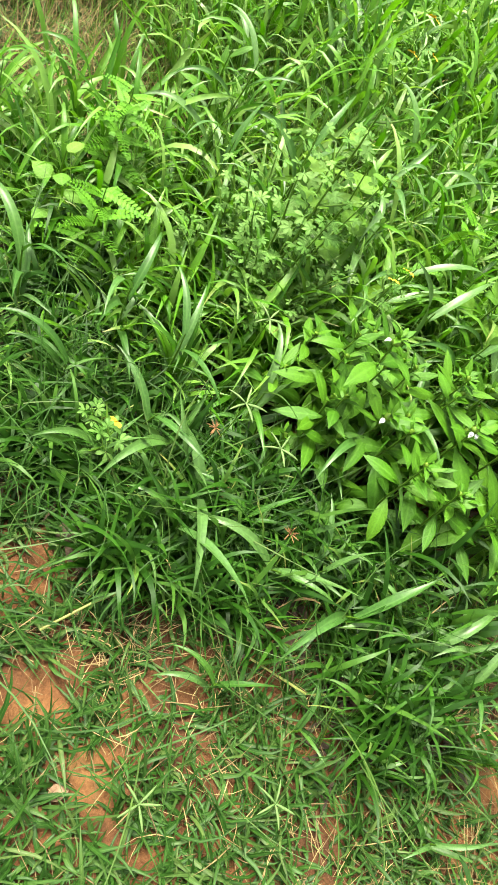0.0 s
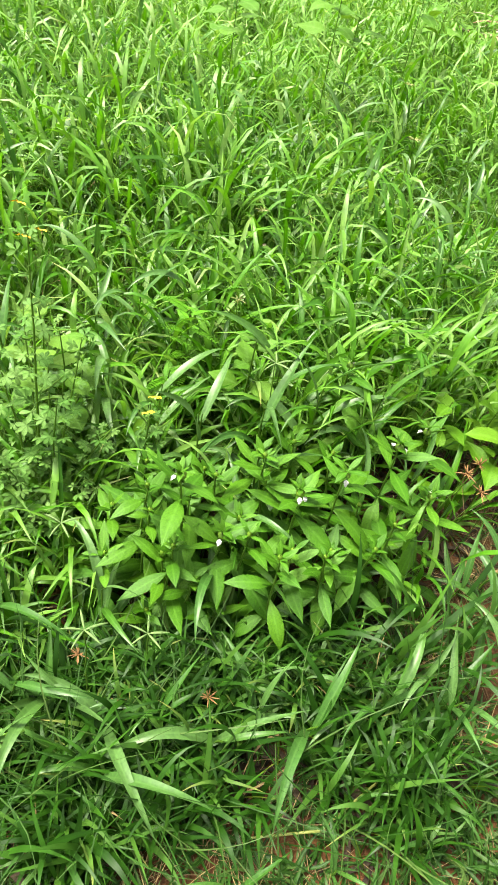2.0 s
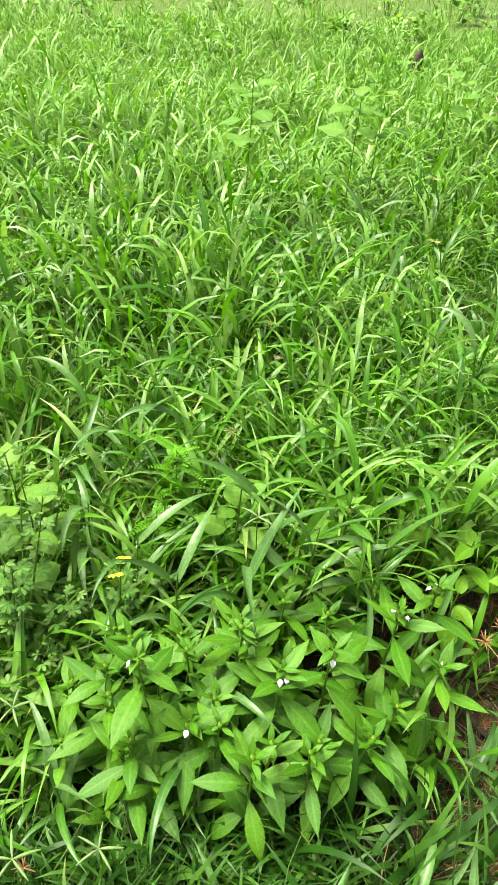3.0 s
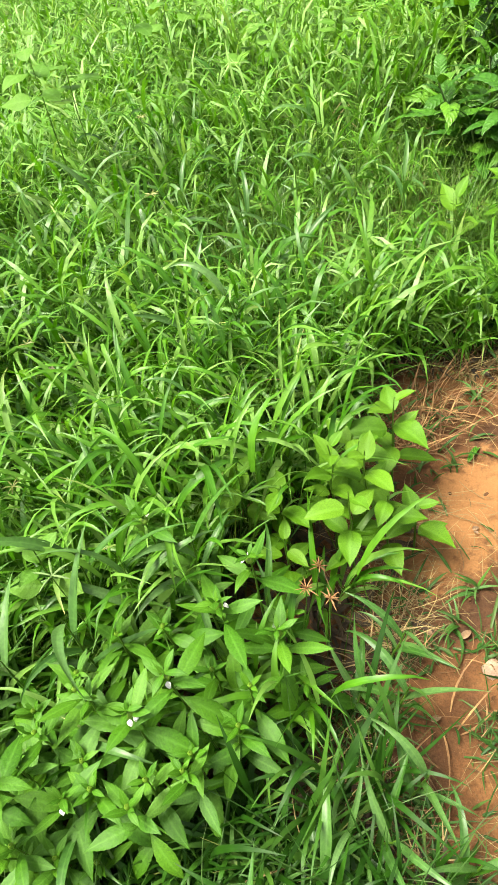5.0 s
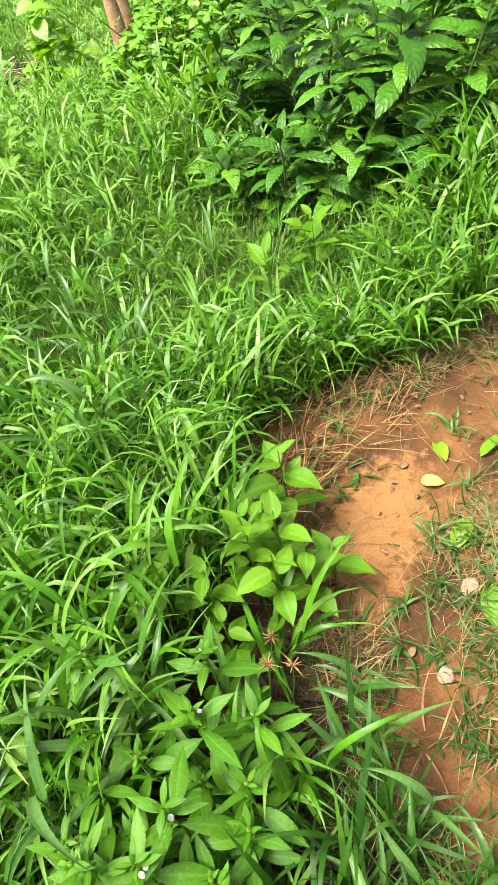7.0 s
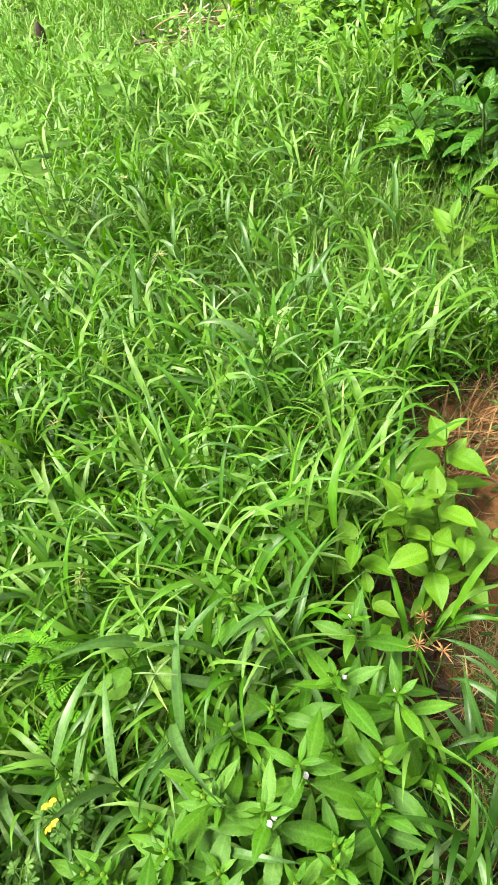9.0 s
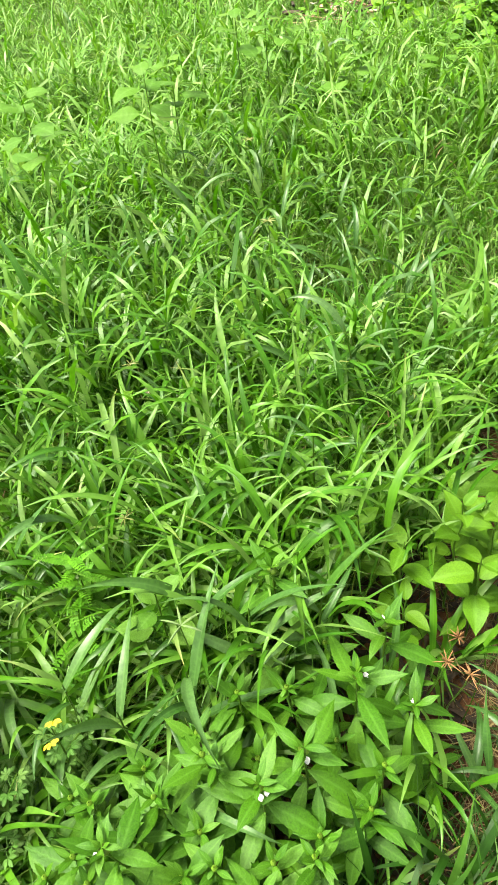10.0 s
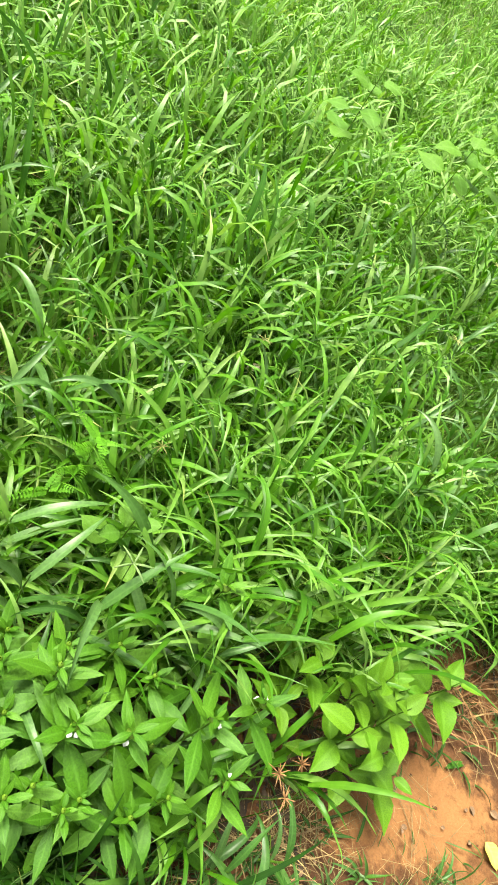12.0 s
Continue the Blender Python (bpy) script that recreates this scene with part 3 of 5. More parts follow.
def edge_keep(x, y):
    o = coverage(x, y, OPEN)
    return np.clip(np.clip(1 - np.abs(o - 0.45) / 0.42, 0, 1) * (x > 1.2) + 0.3 * o * (y > 1.4) * (x < 0.4), 0, 1) * (1 - 0.92 * weedy(x, y))
x, y = scatter(190000, (-0.5, 3.2), (0.3, 2.3), edge_keep, rng)
n = len(x)
thatch = blade_arrays(np.stack([x, y, ground_z(x, y) + 0.003], -1), rng.uniform(0, 6.28, n), rng.uniform(0.04, 0.16, n), rng.uniform(0.001, 0.0034, n), rng.uniform(0.7, 1.5, n), rng.uniform(0.1, 0.9, n), 3, 2, 0.0, rng.normal(0, 0.6, n))
stuff("dry_thatch", thatch, STRAW, "matted dry brown grass at the edge of the bare soil", "dry grass")
# dead blades hanging over the upper edge of the clearing
def brown_keep(x, y):
    return np.clip(1.25 - np.hypot((x - 2.05) / 0.20, (y - 1.27) / 0.10), 0, 1) + 0.5 * np.clip(1.2 - np.hypot((x - 2.34) / 0.18, (y - 1.15) / 0.10), 0, 1) + 0.1 * np.clip(1.2 - np.hypot((x - 1.4) / 0.25, (y - 0.68) / 0.16), 0, 1)
x, y = scatter(9000, (1.1, 2.7), (0.4, 1.5), brown_keep, rng)
n = len(x)
brown = blade_arrays(np.stack([x, y, ground_z(x, y) + 0.002], -1), rng.normal(-1.2, 1.3, n), rng.uniform(0.05, 0.17, n), rng.uniform(0.0015, 0.006, n), rng.uniform(0.3, 1.35, n), rng.uniform(0.3, 1.3, n), 5, 2, 0.0, rng.normal(0, 0.6, n), rng.normal(0, 0.9, n))
stuff("dead_grass", brown, DEADGRASS, "dead reddish brown grass blades hanging over the bare soil", "dry grass")
def wisp_keep(x, y):
    return np.clip(0.28 + fine_place(x, y), 0, 1) * lush(x, y)
x, y = scatter(26000, (-0.6, 3.4), (1.2, 3.2), wisp_keep, rng)
n = len(x)
wisps = blade_arrays(np.stack([x, y, ground_z(x, y) - 0.005], -1), rng.uniform(0, 6.28, n), rng.uniform(0.16, 0.46, n), rng.uniform(0.0014, 0.0034, n), rng.uniform(0.0, 0.6, n), rng.uniform(0.2, 1.5, n), 6, 2, 0.0, rng.normal(0, 0.6, n), base=1.0)
stuff("wispy_grass", wisps, WISP, "thin wispy pale green grass stalks over the meadow", "grass")

def field_wisp(x, y):
    r = np.hypot(x - 0.7, y - 0.5)
    return in_view(x, y, 0.6) * np.clip((r - 1.9) / 0.8, 0, 1) * np.clip((8.0 - r) / 2.0, 0, 1) * (1 - coverage(x, y, OPEN)) * np.clip(0.5 + 0.6 * np.sin(2.1 * x + 1.3 * np.sin(1.7 * y)) * np.sin(1.9 * y + 0.4), 0.1, 1)
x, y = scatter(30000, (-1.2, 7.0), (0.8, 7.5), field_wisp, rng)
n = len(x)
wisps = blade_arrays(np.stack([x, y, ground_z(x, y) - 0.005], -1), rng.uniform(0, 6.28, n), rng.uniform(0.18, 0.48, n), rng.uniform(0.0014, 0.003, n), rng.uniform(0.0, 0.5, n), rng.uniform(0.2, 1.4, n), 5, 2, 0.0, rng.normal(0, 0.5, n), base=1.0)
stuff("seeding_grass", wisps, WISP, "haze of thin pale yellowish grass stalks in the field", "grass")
x, y = scatter(2200, (-0.8, 4.0), (0.6, 4.0), lambda x, y: lush(x, y), rng)
n = len(x)
dead = blade_arrays(np.stack([x, y, ground_z(x, y) + tallness(x, y) * rng.uniform(0.0, 0.8, n)], -1), rng.uniform(0, 6.28, n), rng.uniform(0.05, 0.16, n), rng.uniform(0.0015, 0.005, n), rng.uniform(0.6, 1.5, n), rng.uniform(0.3, 1.6, n), 5, 2, 0.0, rng.normal(0, 0.7, n), rng.normal(0, 1.0, n))
stuff("withered_blades", dead, STRAW, "scattered withered tan blades caught in the grass", "dry grass")
def tangle_keep(x, y):
    return np.clip(1.25 - np.hypot((x - 0.2) / 0.55, (y - 2.02) / 0.45), 0, 1) + 0.5 * np.clip(1.25 - np.hypot((x - 2.55) / 0.7, (y - 2.05) / 0.45), 0, 1)
for dry_name, count, mat, lab in (("dry_stalks", 15000, STRAW, "thin dry brownish grass stalks in a loose tangle"), ("wiry_grass", 20000, WISP, "thin wiry pale green grass in a loose tangle")):
    x, y = scatter(count, (-0.6, 3.0), (1.3, 2.7), tangle_keep, rng)
    n = len(x)
    stuff(dry_name, blade_arrays(np.stack([x, y, ground_z(x, y) - 0.005], -1), rng.uniform(0, 6.28, n), rng.uniform(0.08, 0.3, n), rng.uniform(0.0012, 0.0024, n), rng.uniform(0.1, 0.9, n), rng.uniform(0.2, 1.3, n), 5, 2, 0.0, rng.normal(0, 0.7, n), base=1.0), mat, lab, "dry grass" if mat is STRAW else "grass")
# long trailing stems over the low grass
x, y = scatter(4800, (-0.6, 2.0), (0.2, 1.6), lambda x, y: np.clip(1 - 1.2 * coverage(x, y, OPEN), 0.12, 1) * front(x, y) * (1 - 0.9 * weedy(x, y)) * in_view(x, y), rng)
n = len(x)
trail = blade_arrays(np.stack([x, y, ground_z(x, y) + 0.02], -1), rng.uniform(0, 6.28, n), rng.uniform(0.18, 0.42, n), rng.uniform(0.0018, 0.0034, n), rng.uniform(0.4, 1.0, n), rng.uniform(0.3, 0.8, n), 8, 2, 0.0, rng.normal(0, 0.8, n), base=1.0)
stuff("trailing_stems", trail, SHORT, "long thin trailing green grass stems", "grass")

# ---- plants: shared leaf shapes ----
def shared(name, arrays, material):
    return mesh_of(name, arrays[0], arrays[1], arrays[2], material)


R = random.Random(5)
PETAL = plain_material("white_petal", [(0.6, 0.6, 0.57), (0.7, 0.7, 0.66)], rough=0.5, relief=0.05)
YELLOW = plain_material("yellow_petal", [(0.80, 0.45, 0.02), (0.88, 0.60, 0.04)], rough=0.5, relief=0.05)
CALYX = leaf_material("calyx", [(0.11, 0.22, 0.03), (0.15, 0.26, 0.045)], rib=0.0)
SOFT = leaf_material("soft_leaf", [(0.07, 0.185, 0.024), (0.09, 0.21, 0.03), (0.12, 0.235, 0.045)], island=False, veins=0.12, vein_count=6.0, rib=0.25, rib_colour=(0.20, 0.33, 0.12), relief=0.5, rough=0.6, spec=0.2, through_light=0.25)
BRIGHT = leaf_material("bright_leaf", [(0.066, 0.175, 0.010), (0.082, 0.20, 0.013), (0.11, 0.235, 0.024)], island=False, veins=0.1, vein_count=6.0, rib=0.2, rib_colour=(0.22, 0.40, 0.09), relief=0.5, rough=0.55, spec=0.18, through_light=0.22)
SPICE = leaf_material("small_leaflet", [(0.07, 0.185, 0.05), (0.10, 0.22, 0.075), (0.135, 0.25, 0.10)], island=False, rib=0.2, rough=0.6, spec=0.18, through_light=0.25)
FEATHER = leaf_material("feathery_leaflet", [(0.06, 0.20, 0.013), (0.08, 0.235, 0.017)], rib=0.15, spec=0.15, rough=0.6)
COFFEE = leaf_material("coffee_leaf", [(0.020, 0.085, 0.009), (0.032, 0.12, 0.011), (0.05, 0.16, 0.014), (0.095, 0.235, 0.025)], island=False, veins=0.5, vein_count=9.0, rib=0.3, rib_colour=(0.075, 0.19, 0.035), rough=0.45, relief=0.7, spec=0.30, through_light=0.16)
VINE = leaf_material("creeper_leaf", [(0.055, 0.18, 0.010), (0.085, 0.235, 0.015), (0.12, 0.27, 0.025)], veins=0.3, vein_count=5.0, rib=0.3, spec=0.2)
SAP = leaf_material("sapling_leaf", [(0.17, 0.36, 0.025), (0.22, 0.42, 0.03)], island=False, veins=0.5, vein_count=6.0, rib=0.3, through_light=0.45)
PALE = leaf_material("pale_blade", [(0.17, 0.20, 0.08), (0.24, 0.25, 0.12)], rib=0.1)
SEED = plain_material("seed_spike", [(0.08, 0.15, 0.04), (0.12, 0.19, 0.06)], rough=0.7)
BROWNSEED = plain_material("brown_seed", [(0.16, 0.075, 0.025), (0.26, 0.14, 0.055)], rough=0.7)
DARKSTEM = plain_material("green_bark", [(0.045, 0.085, 0.02), (0.08, 0.13, 0.03)], scale=40, rough=0.7)
WOOD = plain_material("weathered_wood", [(0.20, 0.11, 0.06), (0.34, 0.20, 0.12), (0.42, 0.28, 0.18)], scale=12, rough=0.8, relief=0.6)
DARKWOOD = plain_material("dark_wood", [(0.03, 0.022, 0.015), (0.07, 0.05, 0.03)], scale=14, rough=0.85, relief=0.8)
PALEWOOD = plain_material("bleached_wood", [(0.36, 0.31, 0.23), (0.58, 0.50, 0.38)], scale=18, rough=0.8, relief=0.5)
STONE = plain_material("pink_stone", [(0.22, 0.13, 0.085), (0.40, 0.28, 0.20)], scale=40, rough=0.85, relief=0.7)
DEADLEAF = plain_material("dead_leaf", [(0.12, 0.07, 0.035), (0.22, 0.14, 0.08)], scale=40, rough=0.7)
YELLOWLEAF = leaf_material("yellow_leaf", [(0.62, 0.56, 0.16), (0.72, 0.64, 0.24)], island=False, veins=0.4, vein_count=6.0, rib=0.3, rib_colour=(0.7, 0.6, 0.25))

WEED_LEAVES = [shared("weed_leaf", leaf_arrays(1.0, w, "elliptic", d, 0.13, 11, 0.07, 22, 5, rp, 0.0, 0.25, 0.03, 7), WEED) for w, d, rp in ((0.28, 0.35, 0.02), (0.315, 0.6, -0.03), (0.30, 0.9, 0.03), (0.265, 0.15, 0.0))]
OVATE_LEAVES = [shared("broad_leaf", leaf_arrays(1.0, w, "ovate", d, 0.14, 10, 0.06, 20, 5, rp, 0.12), BRIGHT) for w, d, rp in ((0.54, 0.4, 0.03), (0.6, 0.6, -0.04), (0.5, 0.25, 0.03))]
SOFT_LEAVES = [shared("soft_leaf", leaf_arrays(1.0, w, "ovate", d, 0.1, 9, 0.05, 18, 5, 0.04, 0.3, 0.2, 0.03, 6), SOFT) for w, d in ((0.78, 0.5), (0.68, 0.9), (0.72, 0.2))]
COFFEE_LEAVES = [shared("coffee_leaf", leaf_arrays(1.0, w, "lance", d, 0.16, 9, 0.05, 27, 5, rp, 0.06, 0.3, 0.12, 9), COFFEE) for w, d, rp in ((0.31, 0.9, 0.05), (0.34, 1.25, -0.06), (0.29, 0.6, 0.06))]


def palmate(fingers, size, rng):
    pieces = []
    for k in range(fingers):
        a = (k - (fingers - 1) / 2) * (0.82 if fingers > 3 else 1.15)
        v, f, u = leaf_arrays(size * (1.0 - 0.1 * abs(a)), size * 0.40, "obovate", rng.uniform(0.2, 0.6), 0.1, 0, 0.0, 5, 3, 0.0, size * 0.04)
        rot = np.array([[math.cos(a), -math.sin(a), 0], [math.sin(a), math.cos(a), 0], [0, 0, 1]])
        pieces.append((v @ rot.T + np.array([size, 0, 0]), f, u))
    pieces.append(tube_arrays([(0, 0, 0), (size * 0.5, 0, 0.01), (size, 0, 0)], [0.02, 0.018, 0.015], 4))
    return joined(pieces)


PALM_LEAVES = [shared("palmate_leaf", palmate(n, 0.45, R), SPICE) for n in (3, 5, 5)]


def pinnate(pairs, length, leaflet):
    pts = [(length * k / 8, 0, -0.25 * length * (k / 8) ** 2) for k in range(9)]
    pieces = [tube_arrays(pts, [0.0009] * 9, 4)]
    for k in range(pairs):
        s = (k + 1) / (pairs + 0.3)
        size = leaflet * (0.55 + 0.45 * math.sin(math.pi * min(1.0, 0.15 + s)))
        for sgn in (-1, 1):
            v, f, u = leaf_arrays(size, size * 0.58, "round", 0.2, 0.05, 0, 0, 4, 3)
            a = sgn * 1.2
            rot = np.array([[math.cos(a), -math.sin(a), 0], [math.sin(a), math.cos(a), 0], [0, 0, 1]])
            pieces.append((v @ rot.T + np.array([length * s, 0, -0.25 * length * s * s]), f, u))
    return joined(pieces)


FRONDS = [shared("frond", pinnate(n, l, q), FEATHER) for n, l, q in ((9, 0.072, 0.0155), (11, 0.088, 0.016))]


def bent(a, b, sag=0.0, n=6, rnd=0.0):
    a, b = Vector(a), Vector(b)
    return [tuple(a.lerp(b, k / n) + Vector((R.uniform(-rnd, rnd), R.uniform(-rnd, rnd), sag * math.sin(math.pi * k / n)))) for k in range(n + 1)]


def white_flower(parent, at, az):
    v, f, u = leaf_arrays(0.014, 0.009, "ovate", 0.9, 0.2, 0, 0, 5, 3)
    flower = part("flower", joined([(v, f, u), (v * np.array([0.7, 0.8, -0.5]), f, u)]), PETAL, parent, "small white lipped flower", aim(at, az, -0.4))
    return flower


def leucas(x, y, top, flowers=0, size=1.0):
    """An upright weed with opposite lance-shaped leaves in crossed pairs."""
    z0 = float(ground_z(np.array(x), np.array(y)))
    root = Vector((x + R.uniform(-0.03, 0.03), y + R.uniform(-0.03, 0.03), z0 - 0.01))
    ob = thing("leafy_weed", root, "upright weed with light green toothed lance-shaped leaves" + (" and tiny white flowers" if flowers else ""), "weed", "leafy weeds in a clump")
    tip = Vector((x, y, top)) - root
    pts = bent((0, 0, 0), tip, 0.0, 6, 0.003)
    part("stem", tube_arrays(pts, [0.0032, 0.003, 0.0028, 0.0026, 0.0023, 0.002, 0.0015], 5), WEEDSTEM, ob)
    az = R.uniform(0, 3.14)
    d = 0.0
    # size, pitch and step down the stem of each leaf pair
    for k, (ln, pitch, step) in enumerate(((0.024, 1.15, 0.004), (0.046, 0.85, 0.010), (0.075, 0.5, 0.022), (0.10, 0.12, 0.036), (0.108, -0.2, 0.042), (0.10, -0.45, 0.045), (0.09, -0.5, 0.05))):
        d += step
        if d > tip.z * 0.85:
            break
        at = tip * (1 - d / tip.z)
        for side in (0, 1):
            part("leaf", R.choice(WEED_LEAVES), None, ob, "", aim(at, az + math.pi * side + R.uniform(-0.3, 0.3), pitch + R.uniform(-0.25, 0.25), R.uniform(-0.35, 0.35), ln * size * R.uniform(0.85, 1.15)))
            if k in (2, 3):
                part("leaf", R.choice(WEED_LEAVES), None, ob, "", aim(at, az + math.pi * side + R.uniform(-0.6, 0.6), 0.9 + R.uniform(-0.25, 0.25), 0.0, 0.026 * size))
        az += math.pi / 2
    # a tuft of young leaves at the tip
    for k in range(4):
        part("leaf", R.choice(WEED_LEAVES), None, ob, "", aim(tip, az + k * 1.571 + R.uniform(-0.3, 0.3), R.uniform(0.45, 1.1), 0.0, size * R.uniform(0.022, 0.045)))
    if not flowers:
        part("bud", tube_arrays([(0, 0, -0.006), (0, 0, 0.0), (0, 0, 0.006), (0, 0, 0.009)], [0.001, 0.0045, 0.0045, 0.001], 6), CALYX, ob, "yellowish green bud cluster", Matrix.Translation(tip))
    if flowers:
        ring = [(0, 0, -0.004), (0.0, 0, 0.0), (0.0, 0, 0.006), (0, 0, 0.01)]
        part("calyx", tube_arrays(ring, [0.002, 0.008, 0.0085, 0.002], 8), CALYX, ob, "", Matrix.Translation(tip * (1 - 0.014 / tip.z)))
        for k in range(flowers):
            a = R.uniform(0, 6.28)
            white_flower(ob, tip * (1 - 0.012 / tip.z) + Vector((0.009 * math.cos(a), 0.009 * math.sin(a), 0.0)), a)
    return ob


def leafy(name, x, y, top, leaves, size, shapes, label, category, group="", spread=1.0, lean=(0, 0), low=0.35, stem_mat=None, stem_r=0.003, pitch=0.15, whorl=2.399):
    """An upright weed with stalked leaves turning round its stem."""
    z0 = float(ground_z(np.array(x), np.array(y)))
    root = Vector((x - lean[0], y - lean[1], z0 - 0.01))
    ob = thing(name, root, label, category, group)
    tip = Vector((x, y, top)) - root
    part("stem", tube_arrays(bent((0, 0, 0), tip, 0.0, 6, 0.004), [stem_r, stem_r, stem_r * 0.9, stem_r * 0.85, stem_r * 0.75, stem_r * 0.6, stem_r * 0.4], 6), stem_mat or WEEDSTEM, ob)
    a = R.uniform(0, 6.28)
    for k in range(leaves):
        s = low + (1 - low) * (k + 0.5) / leaves
        a += whorl + R.uniform(-0.3, 0.3)
        grow = (1.0 if s < 0.85 or low > 0.8 else 1.0 - 3.2 * (s - 0.85)) * R.uniform(0.8, 1.15)
        part("leaf", R.choice(shapes), None, ob, "", aim(tip * s, a, pitch + 0.5 * (s - 0.6) + R.uniform(-0.2, 0.25), R.uniform(-0.3, 0.3), size * grow * spread))
    return ob


def spice_weed(x, y, top, stems, flowers):
    """A branching weed with leaves of three to five leaflets and four-petalled yellow flowers."""
    z0 = float(ground_z(np.array(x), np.array(y)))
    ob = thing("yellow_flowered_weed", (x, y, z0), "sprawling weed with small grey-green palmate leaves and yellow flowers", "weed", "yellow-flowered weeds")
    for k, (dx, dy, h) in enumerate(stems):
        tip = Vector((dx, dy, h))
        part("stem", tube_arrays(bent((0, 0, 0), tip, 0.02, 7, 0.004), [0.0035, 0.0032, 0.003, 0.0027, 0.0024, 0.002, 0.0016, 0.001], 5), WEEDSTEM, ob)
        count = int(8 + h * 44)
        for j in range(count):
            s = 0.2 + 0.78 * (j + 0.5) / count
            at = tip * s + Vector((0, 0, 0.02 * math.sin(math.pi * s)))
            part("leaf", R.choice(PALM_LEAVES), None, ob, "", aim(at, j * 2.399 + R.uniform(-0.4, 0.4), R.uniform(-0.2, 0.8), R.uniform(-0.5, 0.5), (0.062 - 0.026 * s) * R.uniform(0.65, 1.2)))
    for fx, fy, fz in flowers:
        v, f, u = leaf_arrays(0.014, 0.009, "obovate", 0.5, 0.1, 0, 0, 5, 3)
        heart = part("flower", tube_arrays([(0, 0, 0), (0.003, 0, 0), (0.006, 0, 0)], [0.001, 0.0022, 0.0008], 6), CALYX, ob, "small yellow four-petalled flower", aim(Vector((fx, fy, fz)) - Vector((x, y, z0)), R.uniform(-2.2, -1.0), 0.7))
        petal = mesh_of("petal", v, f, u, YELLOW)
        for k in range(4):
            part("petal", petal, None, heart, "", Matrix.Translation((0.002, 0, 0)) @ Matrix.Rotation(k * 0.8 - 1.2, 4, "Z") @ Matrix.Rotation(0.3 * (k % 2), 4, "X"))
    # long thin seed pods near the top
    for k in range(5):
        tip = Vector(stems[0])
        s = 0.55 + 0.08 * k
        a = k * 2.1
        p0 = tip * s
        part("pod", tube_arrays(bent(p0, p0 + Vector((0.05 * math.cos(a), 0.05 * math.sin(a), 0.035)), -0.004, 4), [0.001, 0.0018, 0.002, 0.0018, 0.0006], 5), WEEDSTEM, ob)
    return ob


def feather_weed(x, y, top, fronds=16, size=1.0):
    z0 = float(ground_z(np.array(x), np.array(y)))
    ob = thing("feathery_weed", (x, y, z0), "bright green weed with flat feathery leafy branchlets", "weed", "feathery weeds")
    h = top - z0
    part("stem", tube_arrays(bent((0, 0, 0), (0.01, 0.0, h), 0, 6, 0.003), [0.003, 0.0028, 0.0026, 0.0023, 0.002, 0.0016, 0.001], 5), WEEDSTEM, ob)
    for k in range(fronds):
        s = 0.4 + 0.6 * (k + 0.5) / fronds
        part("frond", R.choice(FRONDS), None, ob, "", aim((0.01 * s, 0, h * s), k * 2.399, 0.35 + R.uniform(-0.25, 0.3), R.uniform(-0.3, 0.3), size * R.uniform(0.75, 1.15) * (1.1 - 0.35 * s)))
    return ob


BLADES = []
for k in range(6):
    n1 = np.random.default_rng(40 + k)
    BLADES.append(shared("blade", blade_arrays(np.zeros((1, 3)), np.zeros(1), np.array([1.0]), np.array([n1.uniform(0.08, 0.105)]), np.array([n1.uniform(0.3, 0.6)]), np.array([n1.uniform(0.9, 1.9)]), 12, 5, 0.16, np.array([n1.normal(0, 0.5)]), np.array([n1.normal(0, 0.6)])), BROADGRASS))


def grass_clump(x, y, top, blades=6, size=0.24, lean=(0.0, 0.0)):
    """A broad-bladed grass plant: a jointed culm with sheathed, arching blades."""
    z0 = float(ground_z(np.array(x), np.array(y)))
    ob = thing("broad_grass_plant", (x, y, z0 - 0.01), "broad-bladed grass plant with long arching glaucous green leaves", "grass plant", "broad-bladed grass plants")
    tip = Vector((lean[0], lean[1], top - z0))
    part("culm", tube_arrays(bent((0, 0, 0), tip, 0.0, 6, 0.002), [0.0032, 0.003, 0.0028, 0.0026, 0.0023, 0.002, 0.0012], 5), WEEDSTEM, ob)
    a = R.uniform(0, 6.28)
    for k in range(blades):
        s = 0.25 + 0.75 * (k + 0.6) / blades
        a += math.pi + R.uniform(-0.7, 0.7)
        part("blade", R.choice(BLADES), None, ob, "", Matrix.Translation(tip * min(1.0, s)) @ Matrix.Rotation(a, 4, "Z") @ Matrix.Rotation(R.uniform(-0.1, 0.35), 4, "Y") @ Matrix.Diagonal((*[size * R.uniform(0.5, 0.92)] * 3, 1)))
    return ob


